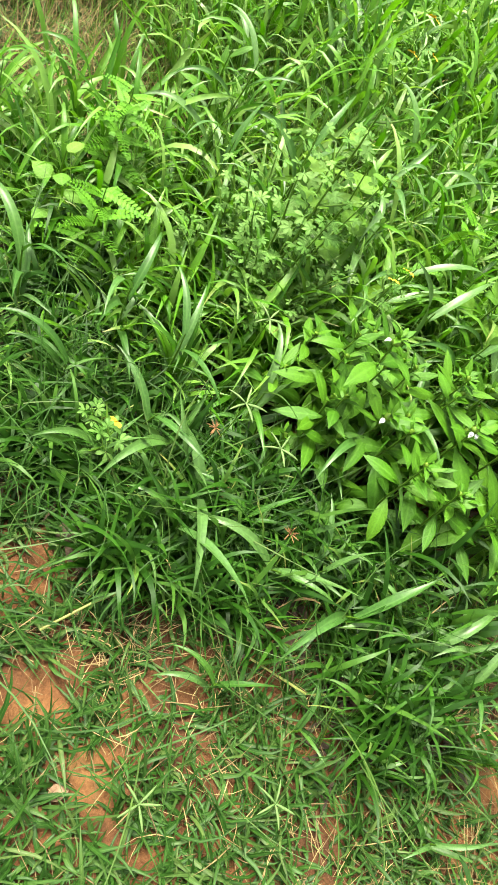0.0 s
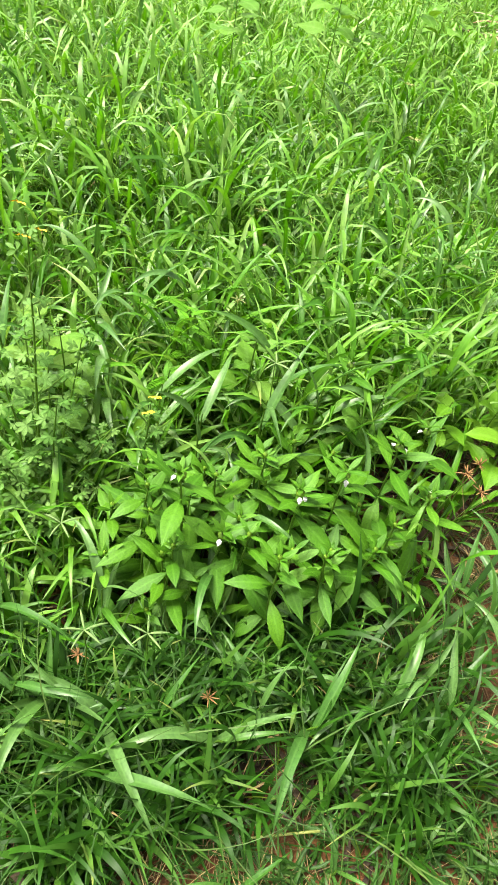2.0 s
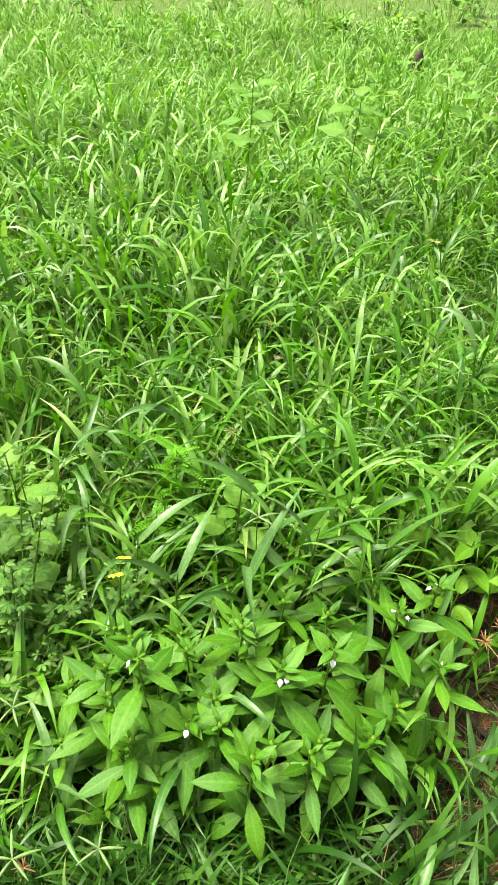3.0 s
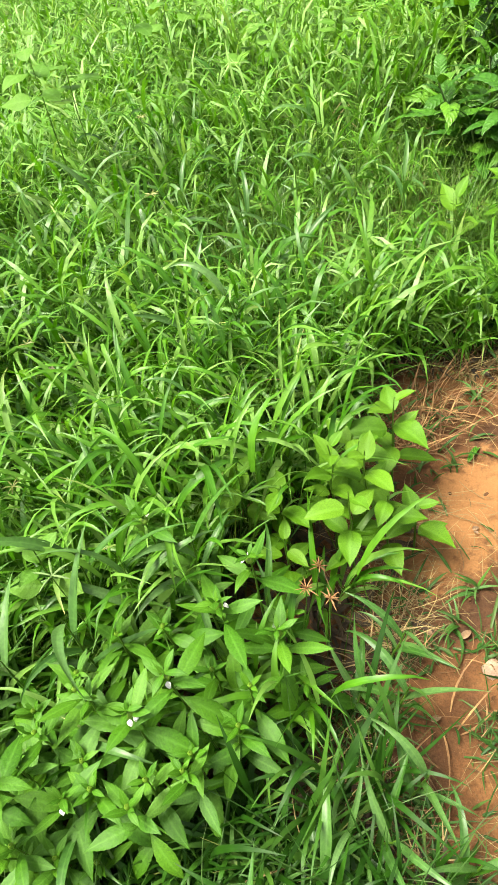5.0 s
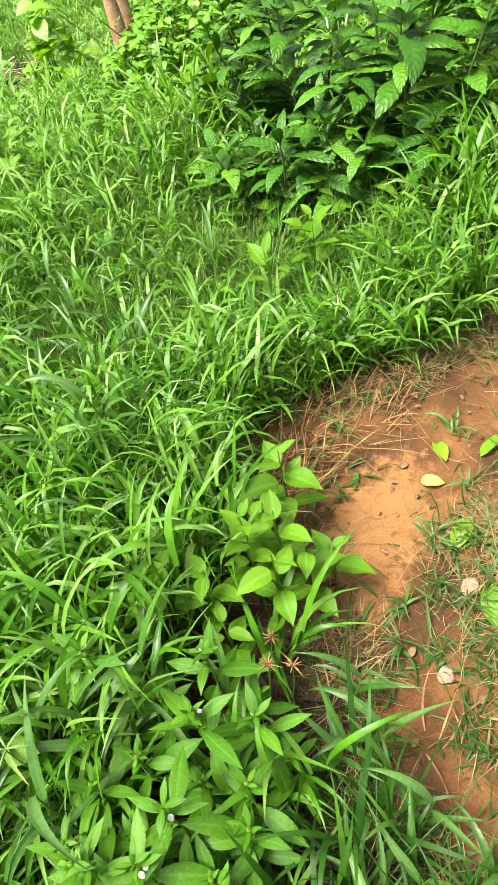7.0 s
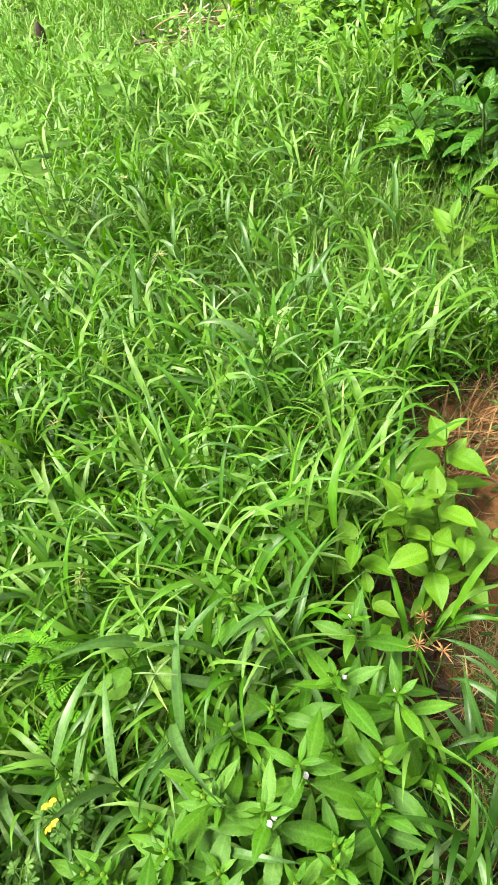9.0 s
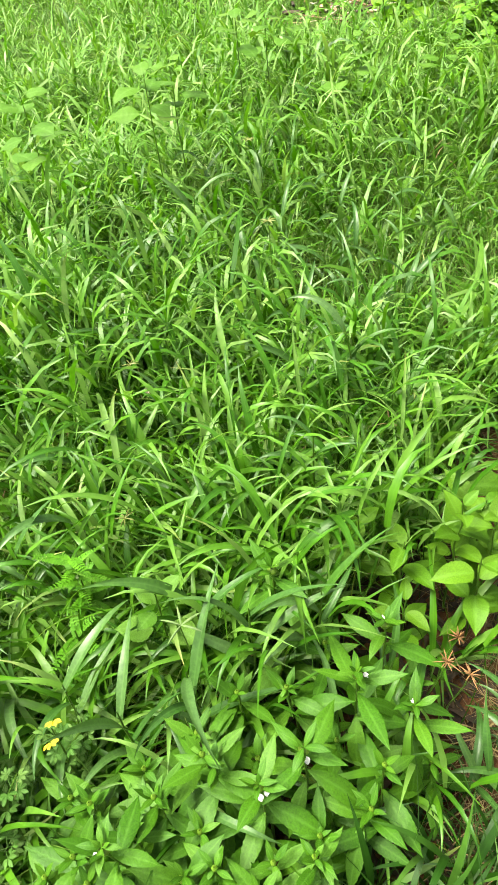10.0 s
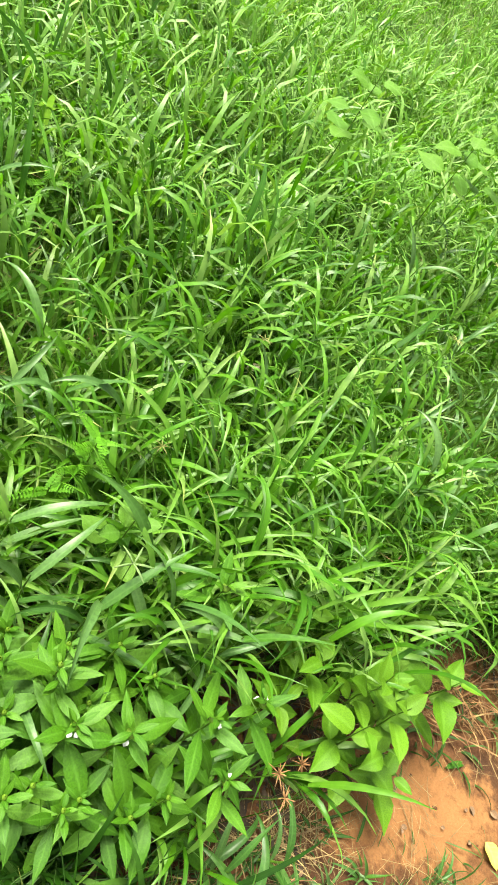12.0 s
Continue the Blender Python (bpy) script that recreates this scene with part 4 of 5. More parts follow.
def star_head(x, y, top, spikes=5, length=0.045, material=None, droop=0.3, name="finger_grass", label="thin grass stalk with a star of pale green seed spikes", lean=(0.0, 0.0), width=0.0028, burst=False):
    z0 = float(ground_z(np.array(x), np.array(y)))
    root = Vector((x - lean[0], y - lean[1], z0 - 0.01))
    ob = thing(name, root, label, "grass stalk", "seeding grass stalks")
    tip = Vector((x, y, top)) - root
    part("stalk", tube_arrays(bent((0, 0, 0), tip, 0.0, 6, 0.003), [0.0016, 0.0016, 0.0015, 0.0014, 0.0013, 0.0012, 0.001], 5), WEEDSTEM, ob)
    n = 5
    for k in range(spikes):
        a = 6.283 * k / spikes + R.uniform(-0.3, 0.3)
        if burst:
            rise, ln = R.uniform(-0.5, 1.3), length * R.uniform(0.5, 1.1)
            d = Vector((math.cos(a) * math.cos(rise), math.sin(a) * math.cos(rise), math.sin(rise)))
            pts = [tip + d * ln * j / n - Vector((0, 0, 0.15 * ln * (j / n) ** 2)) for j in range(n + 1)]
        else:
            pts = [tip + Vector((math.cos(a), math.sin(a), 0)) * length * j / n + Vector((0, 0, length * (0.35 * j / n - droop * (j / n) ** 2))) for j in range(n + 1)]
        part("spike", tube_arrays([tuple(q) for q in pts], [width * 0.3, width * 0.8, width, width * 0.9, width * 0.7, width * 0.2], 5), material or SEED, ob)
    return ob


# ---- plants: the weeds by the path ----
HEARTS = [
    (0.712, 1.06, 0.37, 0), (0.755, 1.02, 0.44, 1), (0.934, 1.037, 0.374, 0), (1.042, 0.961, 0.42, 1), (1.006, 0.889, 0.293, 0), (1.144, 0.899, 0.308, 0),
    (1.184, 1.215, 0.444, 1), (1.175, 0.995, 0.424, 2), (1.234, 0.925, 0.346, 2), (0.967, 0.975, 0.381, 2), (1.28, 1.041, 0.397, 2), (0.803, 1.099, 0.27, 0),
    (0.925, 1.05, 0.40, 0), (0.713, 0.964, 0.302, 0), (0.889, 0.877, 0.336, 0), (0.941, 1.10, 0.357, 0), (0.82, 0.96, 0.33, 1), (0.87, 1.0, 0.30, 0),
]
for hx, hy, hz, fl in HEARTS:
    leucas(hx, hy, hz, fl, 1.0)
for hx, hy, hz in ((0.8, 0.90, 0.2), (0.68, 0.93, 0.19), (1.24, 0.88, 0.2), (1.1, 1.08, 0.33), (1.3, 0.98, 0.25), (0.85, 1.13, 0.3), (1.03, 1.12, 0.34), (0.63, 1.02, 0.26), (0.76, 0.93, 0.25), (1.2, 1.1, 0.33), (1.0, 1.03, 0.3), (1.12, 0.98, 0.28), (0.9, 0.93, 0.22), (1.05, 0.92, 0.24), (0.74, 1.15, 0.33), (0.76, 1.12, 0.34), (0.84, 1.06, 0.36), (0.71, 1.03, 0.34), (0.86, 0.94, 0.33), (0.98, 0.87, 0.31), (1.09, 0.87, 0.29), (0.73, 0.96, 0.32), (0.66, 1.09, 0.3), (0.79, 1.05, 0.34), (0.93, 0.9, 0.31)):
    leucas(hx, hy, hz, 0, 0.98)

# broad bright leaves at the edge of the bare soil
BROAD = "bright green broad-leaved weed at the edge of bare soil"
leafy("broad_leaved_weed", 1.413, 1.245, 0.36, 6, 0.085, OVATE_LEAVES, BROAD, "weed", "broad-leaved weeds")
leafy("broad_leaved_weed", 1.566, 1.126, 0.39, 12, 0.075, OVATE_LEAVES, BROAD, "weed", "broad-leaved weeds", pitch=0.5)
leafy("broad_leaved_weed", 1.53, 1.042, 0.34, 7, 0.084, OVATE_LEAVES, BROAD, "weed", "broad-leaved weeds")
leafy("broad_leaved_weed", 1.62, 1.02, 0.27, 6, 0.09, OVATE_LEAVES, BROAD, "weed", "broad-leaved weeds")
leafy("broad_leaved_weed", 1.46, 1.17, 0.32, 7, 0.09, OVATE_LEAVES, BROAD, "weed", "broad-leaved weeds")
leafy("broad_leaved_weed", 1.40, 1.10, 0.26, 7, 0.07, OVATE_LEAVES, BROAD, "weed", "broad-leaved weeds")
leafy("broad_leaved_weed", 1.62, 1.08, 0.36, 9, 0.08, OVATE_LEAVES, BROAD, "weed", "broad-leaved weeds", pitch=0.4)
leafy("broad_leaved_weed", 1.66, 1.14, 0.31, 7, 0.085, OVATE_LEAVES, BROAD, "weed", "broad-leaved weeds")
leafy("broad_leaved_weed", 1.82, 1.18, 0.30, 9, 0.1, OVATE_LEAVES, BROAD, "weed", "broad-leaved weeds", pitch=0.3)
leafy("broad_leaved_weed", 1.69, 1.0, 0.19, 6, 0.084, OVATE_LEAVES, BROAD, "weed", "broad-leaved weeds", pitch=0.2)
leafy("broad_leaved_weed", 1.682, 1.18, 0.29, 7, 0.085, OVATE_LEAVES, BROAD, "weed", "broad-leaved weeds")
leafy("round_leaved_weed", 1.0, 1.30, 0.465, 6, 0.062, SOFT_LEAVES, "slender weed with pale soft rounded leaves", "weed", low=0.7)
leafy("round_leaved_weed", 1.26, 1.86, 0.40, 5, 0.07, OVATE_LEAVES, "slender weed with pale round leaves in the grass", "weed", low=0.6)
leafy("soft_leaved_weed", 0.634, 1.36, 0.49, 7, 0.075, SOFT_LEAVES, "weed with large soft pale green leaves", "weed", low=0.6)
leafy("soft_leaved_weed", 0.61, 1.45, 0.50, 7, 0.07, SOFT_LEAVES, "weed with large soft pale green leaves", "weed", low=0.5)
leafy("soft_leaved_weed", 0.12, 1.24, 0.30, 7, 0.055, SOFT_LEAVES, "low soft-leaved green weed in the grass", "weed")
leafy("soft_leaved_weed", 0.314, 1.685, 0.40, 11, 0.085, WEED_LEAVES, "low soft-leaved green weed in the grass", "weed", pitch=0.6)
leafy("soft_leaved_weed", 0.72, 2.28, 0.36, 9, 0.07, WEED_LEAVES, "low soft-leaved green weed in the grass", "weed", pitch=0.5)
leafy("soft_leaved_weed", 2.55, 1.72, 0.28, 8, 0.08, WEED_LEAVES, "low soft-leaved green weed in the grass", "weed", pitch=0.5)
for wx, wy, wz in ((2.78, 1.52, 0.36), (2.62, 1.62, 0.30), (2.88, 1.60, 0.28)):
    leafy("pale_seedling", wx, wy, wz, 8, 0.095, OVATE_LEAVES, "pale green broad-leaved seedling in front of the bush", "weed", "pale seedlings", pitch=0.5)

spice_weed(0.56, 1.25, 0.74, [(0.02, 0.06, 0.74), (0.10, 0.06, 0.50), (-0.06, -0.07, 0.34), (0.07, -0.08, 0.28), (0.02, 0.18, 0.50), (-0.13, 0.02, 0.42), (0.14, 0.16, 0.42), (-0.10, 0.2, 0.42), (0.04, -0.02, 0.44), (-0.1, -0.03, 0.40), (0.13, -0.03, 0.36), (-0.05, 0.1, 0.52), (-0.02, -0.13, 0.26), (-0.16, 0.12, 0.36), (0.08, 0.24, 0.46)], [(0.575, 1.32, 0.76), (0.60, 1.31, 0.72), (0.58, 1.33, 0.70)])
spice_weed(0.75, 1.23, 0.42, [(0.015, -0.005, 0.39), (0.06, 0.05, 0.32), (-0.08, 0.04, 0.30)], [(0.774, 1.226, 0.42), (0.755, 1.21, 0.40)])
spice_weed(0.385, 0.82, 0.2, [(0.0, -0.02, 0.19), (-0.05, 0.04, 0.15)], [(0.385, 0.80, 0.215)])
spice_weed(0.43, 1.33, 0.3, [(0.0, 0.0, 0.30), (0.05, 0.06, 0.26), (-0.07, -0.04, 0.28)], [])
feather_weed(0.915, 1.47, 0.44, 24, 1.0)
feather_weed(0.86, 1.42, 0.31, 14)
feather_weed(0.17, 1.42, 0.36, 18, 1.3)
feather_weed(0.20, 1.20, 0.30, 14, 1.2)
feather_weed(0.70, 2.34, 0.36, 16, 1.2)

# broad-bladed grass plants: among the weeds, along the edge and out in the field
# height, blades, blade length and lean follow from where each plant stands
for gx, gy, gz in ((0.98, 1.18, 0.44), (1.10, 1.20, 0.46), (1.22, 1.16, 0.42), (0.86, 1.20, 0.40), (1.05, 1.28, 0.42), (0.80, 1.30, 0.40), (0.38, 1.45, 0.36), (0.55, 1.5, 0.38), (0.72, 1.42, 0.38), (0.85, 1.62, 0.42), (0.98, 1.6, 0.40)):
    grass_clump(gx, gy, gz, 6, 0.25, (R.uniform(-0.02, 0.02), R.uniform(-0.04, 0.0)))
for gx, gy in ((0.62, 0.98), (0.33, 1.08), (0.45, 1.02), (0.14, 1.05)):
    grass_clump(gx, gy, 0.25, 6, 0.23, (-0.01, -0.01))
for gx, gy in ((0.52, 0.86), (0.66, 0.80), (0.82, 0.75), (0.98, 0.72), (1.12, 0.70), (0.42, 0.92), (0.26, 0.95)):
    grass_clump(gx, gy, 0.16, 5, 0.19, (R.uniform(0.0, 0.03), -0.03))
for gx, gy in ((1.26, 0.66), (1.36, 0.78), (1.44, 0.86), (1.22, 0.52), (1.30, 0.84)):
    grass_clump(gx, gy, 0.15, 5, 0.22, (0.03, -0.02))
# long blades sweeping over the low grass
for gx, gy in ((0.60, 0.82), (0.72, 0.74), (0.88, 0.71), (1.03, 0.70), (1.16, 0.66), (0.48, 0.90), (0.56, 0.75), (0.36, 0.84)):
    grass_clump(gx, gy, 0.15, 4, 0.25, (R.uniform(-0.04, 0.04), -0.05))
for gx, gy in ((0.86, 0.47), (1.02, 0.45), (1.14, 0.36), (0.70, 0.50)):
    grass_clump(gx, gy, 0.07, 4, 0.14)
for k in range(70):
    gx, gy = R.uniform(0.2, 2.6), R.uniform(1.4, 2.9)
    if gy > 0.3 * gx + 0.85 and math.hypot(gx - 0.915, gy - 1.45) > 0.12:
        grass_clump(gx, gy, R.uniform(0.28, 0.50), 6, R.uniform(0.19, 0.27), (R.uniform(-0.08, 0.05), R.uniform(-0.05, 0.06)))

for sx, sy, sz in ((0.555, 0.847, 0.33), (0.567, 1.075, 0.30), (0.62, 0.30, 0.06), (0.66, 0.86, 0.24), (1.0, 1.2, 0.48), (0.83, 0.35, 0.07)):
    star_head(sx, sy, sz, 5, 0.036, width=0.0022)
for sx, sy, sz in ((1.789, 1.991, 0.567), (1.3, 1.93, 0.40), (1.05, 1.497, 0.42), (2.1, 2.5, 0.55)):
    star_head(sx, sy, sz, 7, 0.022, PALE, width=0.0016)
for sx, sy, sz in ((1.319, 0.94, 0.36), (1.345, 0.91, 0.33), (1.37, 0.96, 0.35), (0.552, 0.89, 0.18), (0.60, 0.80, 0.14), (0.741, 0.763, 0.15)):
    star_head(sx, sy, sz, 16, 0.024, BROWNSEED, 0.0, "brown_sedge", "thin sedge stalk with an orange-brown bristly seed head", (R.uniform(-0.03, 0.03), -0.05), 0.0011, True)

# ---- farther plants ----
def tall_weed(x, y, top, leaves=9, size=0.10):
    return leafy("tall_weed", x, y, top, leaves, size, SOFT_LEAVES, "tall weed with pale soft oval leaves above the grass", "weed", "tall weeds", low=0.72, stem_r=0.0026, pitch=0.0)


for tx, ty, tz in ((1.475, 2.69, 0.85), (1.89, 2.74, 0.83), (2.05, 2.85, 0.78), (2.5, 3.1, 0.8), (2.75, 3.25, 0.76), (3.05, 3.5, 0.55), (3.25, 3.2, 0.5), (2.95, 2.95, 0.5), (3.3, 2.75, 0.55)):
    tall_weed(tx, ty, tz)


def coffee_bush(x, y, stems, label):
    z0 = float(ground_z(np.array(x), np.array(y)))
    ob = thing("coffee_bush", (x, y, z0), label, "bush", "coffee bushes")
    for dx, dy, h, size in stems:
        tip = Vector((dx, dy, h))
        base = Vector((dx * 0.25, dy * 0.25, 0))
        part("stem", tube_arrays(bent(base, tip, 0.0, 7, 0.006), [0.009, 0.008, 0.007, 0.006, 0.005, 0.0045, 0.0035, 0.002], 7), DARKSTEM, ob)
        nodes = max(7, int(h / 0.048))
        a = R.uniform(0, 3)
        for k in range(nodes):
            s = 0.22 + 0.78 * (k + 0.5) / nodes
            at = base.lerp(tip, s)
            a += math.pi / 2
            young = s > 0.86
            for side in (0, 1):
                part("leaf", R.choice(COFFEE_LEAVES), None, ob, "", aim(at, a + math.pi * side + R.uniform(-0.35, 0.35), (0.95 if young else 0.45) + R.uniform(-0.3, 0.25), R.uniform(-0.4, 0.4), size * (0.6 if young else 1.08) * R.uniform(0.75, 1.15)))
        if h > 0.7:
            for k in range(4):
                p0 = tip * 0.97 + Vector((R.uniform(-0.03, 0.03), R.uniform(-0.03, 0.03), 0.02))
                part("flower_bud", tube_arrays(bent(p0, p0 + Vector((R.uniform(-0.01, 0.01), R.uniform(-0.01, 0.01), 0.035)), 0.0, 4), [0.001, 0.003, 0.004, 0.003, 0.0005], 6), PETAL, ob, "slim white flower bud")
    return ob


coffee_bush(3.18, 1.84, [(-0.10, -0.08, 0.50, 0.22), (0.08, 0.14, 0.46, 0.21), (-0.16, 0.18, 0.44, 0.2), (0.12, -0.14, 0.48, 0.22), (-0.16, 0.04, 0.34, 0.18), (-0.05, -0.24, 0.36, 0.18), (0.02, 0.3, 0.36, 0.18)], "low coffee bush with glossy dark green ribbed leaves")
coffee_bush(3.28, 1.52, [(-0.12, -0.05, 0.42, 0.19), (0.02, -0.2, 0.45, 0.2), (0.1, 0.05, 0.52, 0.2), (0.12, -0.32, 0.4, 0.19), (-0.1, 0.12, 0.48, 0.2)], "low coffee bush with glossy dark green ribbed leaves")
coffee_bush(3.45, 1.42, [(-0.1, -0.02, 0.82, 0.22), (0.1, -0.28, 0.8, 0.22), (0.05, 0.15, 0.9, 0.21), (-0.15, 0.2, 0.75, 0.2), (0.25, -0.05, 1.0, 0.22), (-0.22, -0.18, 0.5, 0.2), (-0.1, -0.4, 0.5, 0.2), (0.0, -0.6, 0.55, 0.2)], "tall coffee bush with glossy dark ribbed leaves and white buds")
coffee_bush(3.72, 1.98, [(-0.15, 0.0, 0.85, 0.2), (0.1, 0.2, 0.95, 0.2), (0.1, -0.2, 1.0, 0.21), (-0.2, 0.3, 0.7, 0.19), (0.0, 0.35, 0.75, 0.19)], "tall coffee bush with glossy dark ribbed leaves and white buds")
coffee_bush(3.95, 1.1, [(-0.15, 0.0, 0.95, 0.21), (0.1, 0.2, 1.05, 0.21), (0.1, -0.2, 1.0, 0.22)], "tall coffee bush with glossy dark ribbed leaves and white buds")
for sx, sy, sz in ((3.5, 2.28, 0.60), (3.55, 2.42, 0.5)):
    leafy("sapling", sx, sy, sz, 7, 0.15, OVATE_LEAVES, "young sapling with long pale green leaves", "sapling", "saplings", low=0.6, stem_r=0.005, pitch=0.7)


def leaf_mass(name, x, y, size, height, count, leaf, material, label, seed, category="thicket", flat=0.0):
    """A low thicket: thin stems and a crown of many single leaves in uneven clumps."""
    g = np.random.default_rng(seed)
    z0 = float(ground_z(np.array(x), np.array(y)))
    ob = thing(name, (x, y, z0), label, category)
    v0, f0, u0 = leaf_arrays(1.0, 0.72, "ovate", 0.5, 0.08, 0, 0, 4, 3)
    clumps = g.normal(0, 1, (22, 2)) * np.array(size)[None] * 0.5
    pieces = []
    for k in range(count):
        c = clumps[g.integers(len(clumps))]
        px, py = c + g.normal(0, 0.09, 2)
        edge = 1 - min(1.0, math.hypot(px / size[0], py / size[1])) ** 2
        pz = height * (0.15 + 0.85 * edge) * g.uniform(0.25, 1.0) ** 0.6 + 0.03 * math.sin(9 * px)
        s = leaf * g.uniform(0.6, 1.25)
        m = aim((px, py, pz), g.uniform(0, 6.28), g.uniform(-0.5, 0.5), g.uniform(-0.5, 0.5), s)
        mm = np.array(m)
        pieces.append((v0 @ mm[:3, :3].T + mm[:3, 3], f0, u0))
    part("foliage", joined(pieces), material, ob)
    for k in range(9):
        c = clumps[k]
        part("stem", tube_arrays(bent((c[0] * 0.4, c[1] * 0.4, -0.01), (c[0], c[1], height * 0.7), 0.0, 5, 0.01), [0.006, 0.005, 0.005, 0.004, 0.003, 0.002], 5), WEEDSTEM, ob)
    return ob


leaf_mass("creeper_thicket", 4.2, 2.9, (0.8, 0.75), 0.6, 2600, 0.06, VINE, "dense thicket of small-leaved green creeper", 3)
leaf_mass("creeper_thicket", 5.1, 3.1, (0.9, 0.9), 1.0, 2200, 0.07, VINE, "tall dense thicket of green creeper behind the bushes", 4)
leaf_mass("creeper_thicket", 4.9, 1.6, (0.9, 0.9), 1.1, 2000, 0.08, VINE, "tall dense thicket of green creeper behind the bushes", 5)
leaf_mass("pale_shrub", 4.35, 3.95, (0.22, 0.22), 0.75, 160, 0.12, SAP, "shrub with large translucent yellow-green leaves", 6, "shrub")

HEDGE = leaf_material("hedge_leaf", [(0.02, 0.07, 0.008), (0.04, 0.11, 0.012), (0.08, 0.16, 0.02)], rib=0.1, spec=0.2)
for k in range(6):
    d = -7.4 + 1.5 * k
    leaf_mass("hedge_bush", 7.6 + 0.89 * d, 14.5 - 0.46 * d, (1.1, 0.9), R.uniform(1.1, 1.7), 520, 0.16, HEDGE, "dark leafy hedge bush along the edge of the field", 30 + k, "hedge bush")
for k in range(34):
    a, d = R.uniform(0.72, 1.62), R.uniform(4.2, 12.0)
    wx, wy = 0.7 + d * math.cos(a), 0.5 + d * math.sin(a)
    if math.hypot(wx - 4.3, wy - 3.3) > 1.4:
        leaf_mass("field_weed", wx, wy, (R.uniform(0.18, 0.4), R.uniform(0.18, 0.4)), R.uniform(0.28, 0.45), 90, R.uniform(0.05, 0.09), R.choice([VINE, VINE, SAP, BRIGHT]), "low leafy weed clump standing out in the field", 60 + k, "weed")

# stakes, stump and brush pile
def stake(x, y, h, r, lean, material, name, label):
    z0 = float(ground_z(np.array(x), np.array(y)))
    ob = tagged(new(name, mesh_of(name, *tube_arrays(bent((0, 0, -0.05), (lean, 0.0, h), 0.0, 8, r * 0.12), [r * (1.15 - 0.05 * k + R.uniform(-0.14, 0.14)) for k in range(8)] + [r * 0.25], 9), material)), label, "stake", "wooden stakes")
    ob.matrix_basis = Matrix.Translation((x, y, z0))
    return ob


stake(4.75, 3.75, 1.2, 0.05, 0.0, WOOD, "wooden_stake", "reddish brown bare wooden stake behind the creeper")
stake(4.68, 3.55, 1.2, 0.035, -0.12, WOOD, "wooden_stake", "pale leaning wooden stake behind the creeper")
stake(5.72, 6.95, 0.3, 0.018, 0.04, PALEWOOD, "wooden_stake", "short bleached wooden stake standing in the field")
stake(4.0, 5.87, 0.34, 0.05, 0.03, DARKWOOD, "rotten_stump", "dark rotten tree stump in the grass")


def brush_pile(x, y):
    z0 = float(ground_z(np.array(x), np.array(y)))
    ob = thing("brush_pile", (x, y, z0), "heap of bleached dead sticks and bark in the grass", "brush pile")
    for k in range(48):
        c = Vector((R.gauss(0, 0.17), R.gauss(0, 0.17), R.uniform(0.03, 0.22)))
        a, t, ln = R.uniform(0, 6.28), R.uniform(-0.5, 0.5), R.uniform(0.12, 0.42)
        d = Vector((math.cos(a) * math.cos(t), math.sin(a) * math.cos(t), math.sin(t) * 0.6)) * ln / 2
        r = R.choice([0.003, 0.004, 0.006, 0.009, 0.014])
        part("stick", tube_arrays(bent(c - d, c + d, R.uniform(-0.02, 0.02), 5, 0.006), [r, r * 1.05, r, r * 0.9, r * 0.8, r * 0.6], 6), R.choice([PALEWOOD, PALEWOOD, WOOD, DARKWOOD]), ob)
    return ob


brush_pile(4.62, 4.84)

# ---- small things on the soil ----
def stone(x, y, r, label):
    g = R.uniform(0, 50)
    u, w = np.meshgrid(np.linspace(0, 2 * np.pi, 17), np.linspace(0, np.pi, 10), indexing="ij")
    v = np.stack([np.cos(u) * np.sin(w), np.sin(u) * np.sin(w) * 0.8, np.cos(w) * 0.65], -1).reshape(-1, 3)
    v = np.array([q * (1 + 0.28 * noise.noise(Vector(q) * 1.6 + Vector((g, 0, 0))) + 0.08 * noise.noise(Vector(q) * 5 + Vector((g, 0, 0)))) for q in v]) * r
    ob = tagged(new("stone", mesh_of("stone", v, strip_faces(1, 17, 10)[:, ::-1], None, STONE)), label, "stone", "stones on the soil")
    ob.matrix_basis = Matrix.Translation((x, y, float(ground_z(np.array(x), np.array(y))) + r * 0.35))
    return ob


stone(1.81, 0.715, 0.026, "small pinkish stone on the red soil")
stone(1.57, 0.70, 0.022, "small reddish stone half sunk in soil")
for k in range(60):
    clod = stone(R.uniform(1.5, 2.6), R.uniform(0.6, 1.25), R.uniform(0.003, 0.009), "tiny reddish clod of earth on the soil")
    clod.data.materials[0] = SOIL


def fallen_leaf(x, y, size, material, label, az, shape="ovate", width=0.6, tilt=0.1, lift=0.012):
    ob = tagged(new("fallen_leaf", mesh_of("fallen_leaf", *leaf_arrays(size, size * width, shape, 0.5, 0.2, 0, 0, 10, 5, 0.06), material)), label, "leaf", "fallen leaves")
    ob.matrix_basis = aim((x, y, float(ground_z(np.array(x), np.array(y))) + lift), az, tilt, R.uniform(-0.3, 0.3))
    return ob


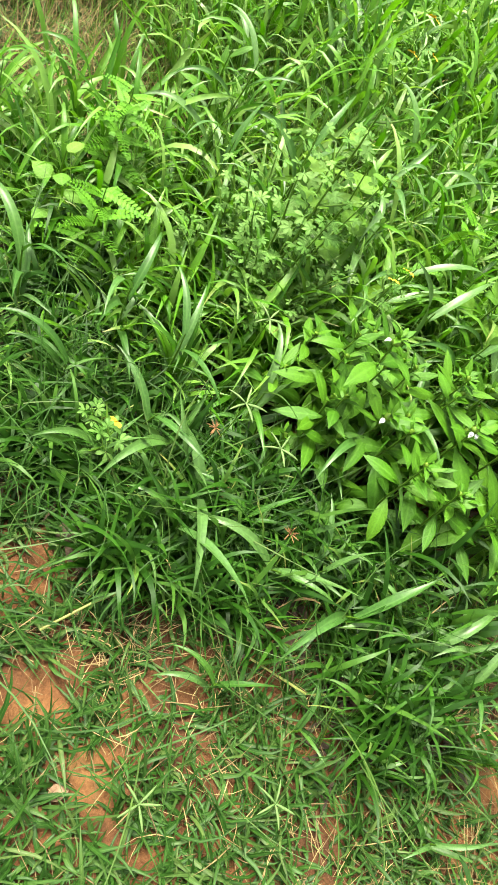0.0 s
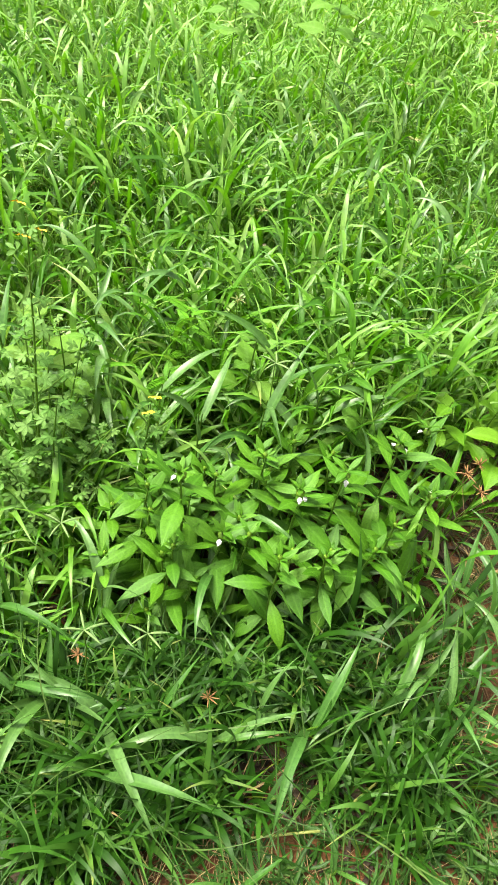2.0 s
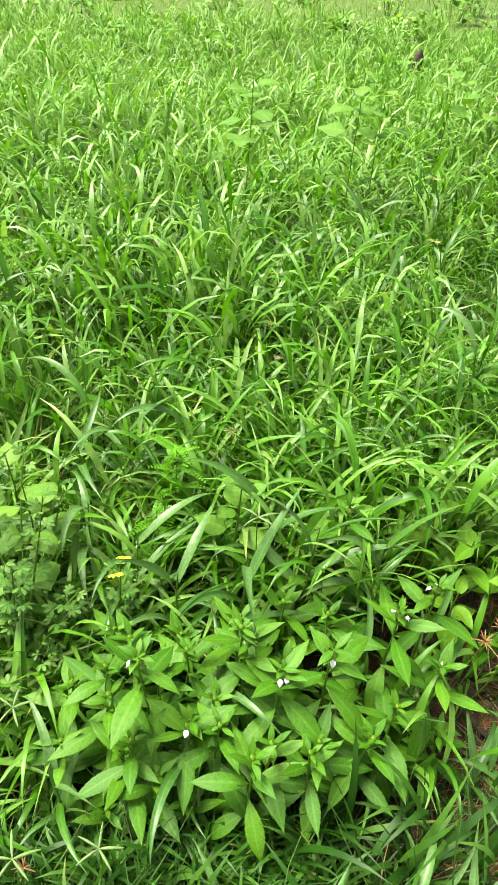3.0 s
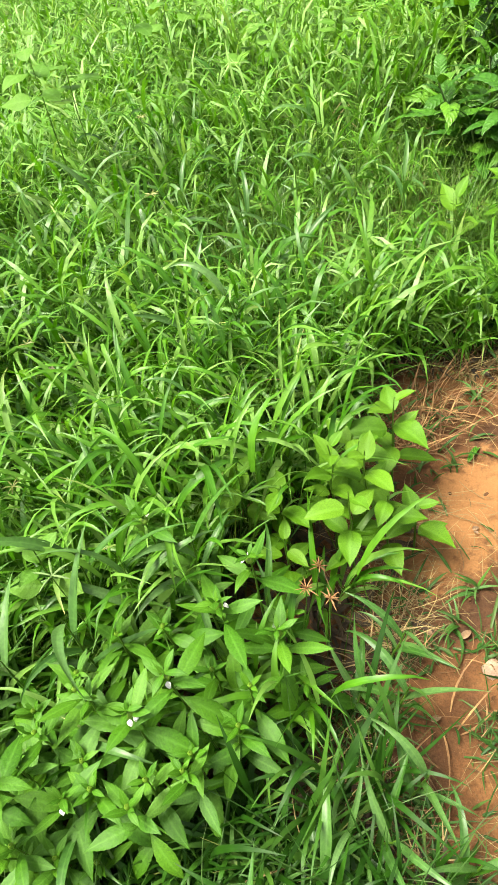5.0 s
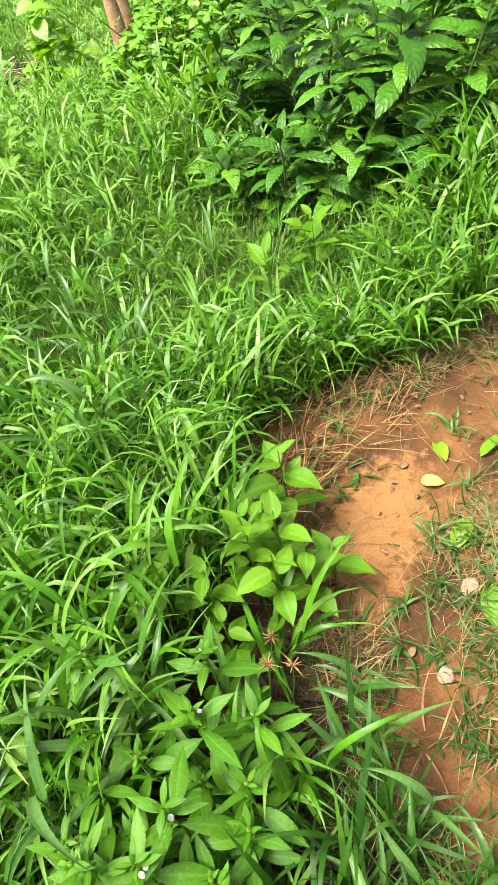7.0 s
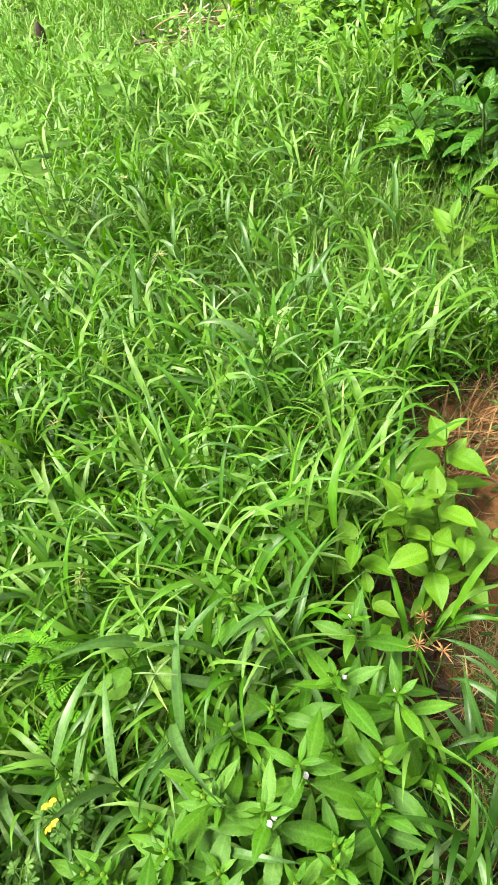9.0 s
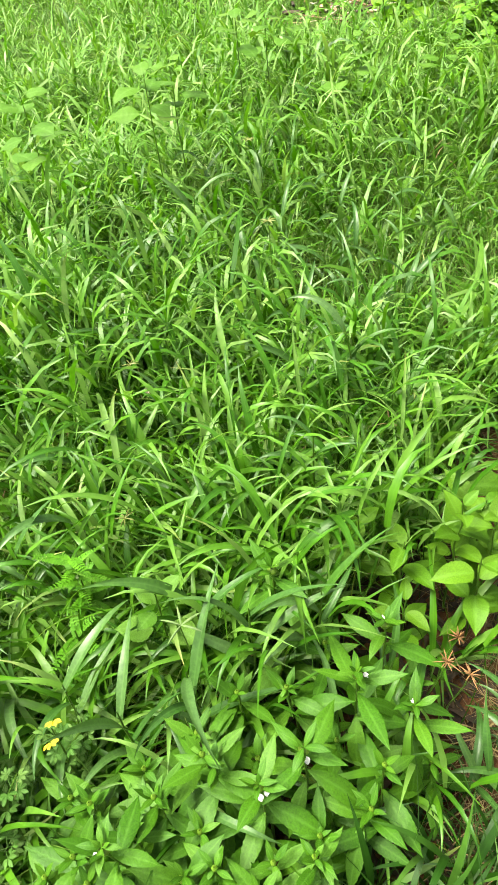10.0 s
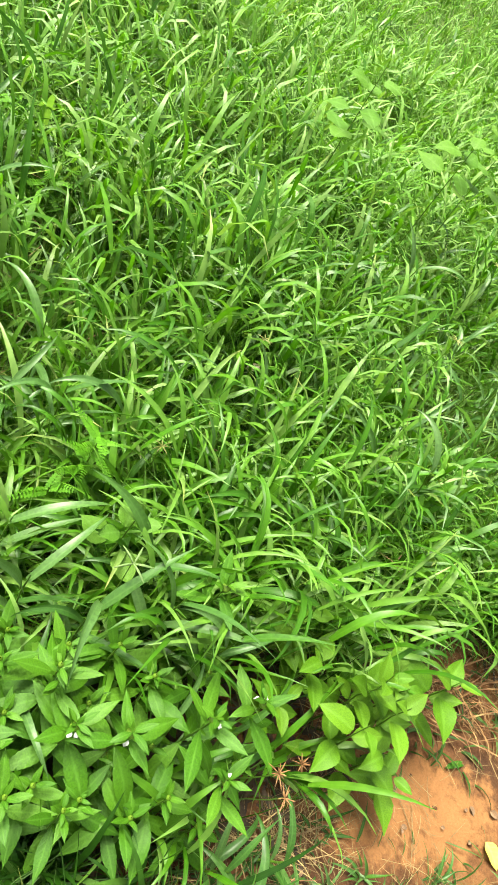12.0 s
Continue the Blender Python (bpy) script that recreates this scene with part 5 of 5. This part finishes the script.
fallen_leaf(2.08, 0.92, 0.065, YELLOWLEAF, "pale yellow fallen leaf on the red soil", -1.2)
fallen_leaf(2.17, 0.88, 0.11, SAP, "long green fallen leaf on the red soil", 0.6, "lance", 0.35)
fallen_leaf(2.22, 0.80, 0.12, SAP, "long green fallen leaf on the red soil", -0.4, "lance", 0.35, 0.25)
fallen_leaf(1.90, 0.78, 0.12, SAP, "long green fallen leaf on the red soil", -0.1, "lance", 0.4, 0.2)
fallen_leaf(1.72, 0.63, 0.13, COFFEE, "dark green fallen leaf on the red soil", 0.4, "lance", 0.45, 0.2)
fallen_leaf(2.0, 1.08, 0.09, COFFEE, "dark green fallen leaf on the red soil", 0.3, "lance", 0.2, 0.1)
fallen_leaf(1.32, 1.965, 0.06, PALEWOOD, "pale withered leaf caught in the grass", 0.4, "ovate", 0.5, 0.3, 0.25)
fallen_leaf(2.62, 1.02, 0.05, DEADLEAF, "curled brown dead leaf on the red soil", 0.9)
fallen_leaf(0.50, 0.28, 0.04, DEADLEAF, "curled greyish dead leaf among short grass", 0.9)
fallen_leaf(0.62, 0.60, 0.025, DEADLEAF, "curled brown dead leaf among short grass", 1.9)
fallen_leaf(0.74, 0.57, 0.022, PALEWOOD, "curled whitish dead leaf among short grass", 0.4)
for k in range(44):
    fallen_leaf(R.uniform(1.4, 2.5), R.uniform(0.6, 1.2), R.uniform(0.01, 0.03), DEADLEAF, "small brown leaf scrap on the red soil", R.uniform(0, 6.28))


for k in range(34):
    sx, sy = R.uniform(1.45, 2.5), R.uniform(0.62, 1.2)
    z0 = float(ground_z(np.array(sx), np.array(sy))) + 0.012
    a, ln = R.uniform(0, 6.28), R.uniform(0.05, 0.2)
    straw_piece = tagged(new("straw", mesh_of("straw", *tube_arrays(bent((0, 0, 0), (ln * math.cos(a), ln * math.sin(a), R.uniform(0.0, 0.02)), R.uniform(-0.004, 0.01), 5, 0.002), [0.0008, 0.001, 0.001, 0.0009, 0.0008, 0.0005], 5), STRAW)), "long dry straw lying on the red soil", "straw", "straws on the soil")
    straw_piece.matrix_basis = Matrix.Translation((sx, sy, z0))


def runner(points, label):
    ob = thing("grass_runner", points[0], label, "grass runner")
    p = [Vector(q) - Vector(points[0]) for q in points]
    path = [tuple(p[0].lerp(p[1], k / 5)) for k in range(5)] + [tuple(p[1].lerp(p[2], k / 5)) for k in range(6)]
    part("stolon", tube_arrays(path, [0.0022] * len(path), 5), PALE, ob)
    for k in range(1, len(path), 2):
        part("blade", R.choice(BLADES), None, ob, "", aim(path[k], R.uniform(0, 6.28), 0.2, 0.0, R.uniform(0.04, 0.09)))
    return ob


for tx, ty in ((1.92, 0.84), (2.34, 1.22), (2.2, 1.2), (1.7, 0.84), (1.95, 0.72), (2.3, 0.9), (1.6, 0.82), (2.12, 0.80)):
    tuft = thing("grass_tuft", (tx, ty, float(ground_z(np.array(tx), np.array(ty)))), "small green grass tuft rooted in the red soil", "grass tuft", "grass tufts on the soil")
    for k in range(11):
        part("blade", R.choice(BLADES), None, tuft, "", aim((R.uniform(-0.015, 0.015), R.uniform(-0.015, 0.015), 0.0), R.uniform(0, 6.28), R.uniform(-0.5, 0.1), 0.0, R.uniform(0.04, 0.11)))

runner([(0.75, 0.565, 0.04), (0.86, 0.53, 0.06), (1.06, 0.58, 0.07)], "pale creeping grass runner lying over short grass")
runner([(0.40, 0.50, 0.03), (0.46, 0.56, 0.05), (0.53, 0.62, 0.05)], "pale creeping grass runner lying over short grass")

# single grass plants that grow up through the weeds
for gx, gy, top in ((0.92, 1.06, 0.30), (1.17, 1.02, 0.31), (1.06, 0.93, 0.27), (1.30, 1.06, 0.29), (0.80, 0.98, 0.27)):
    grass_clump(gx, gy, top, 3, 0.21, (R.uniform(-0.03, 0.03), R.uniform(-0.04, 0.01)))
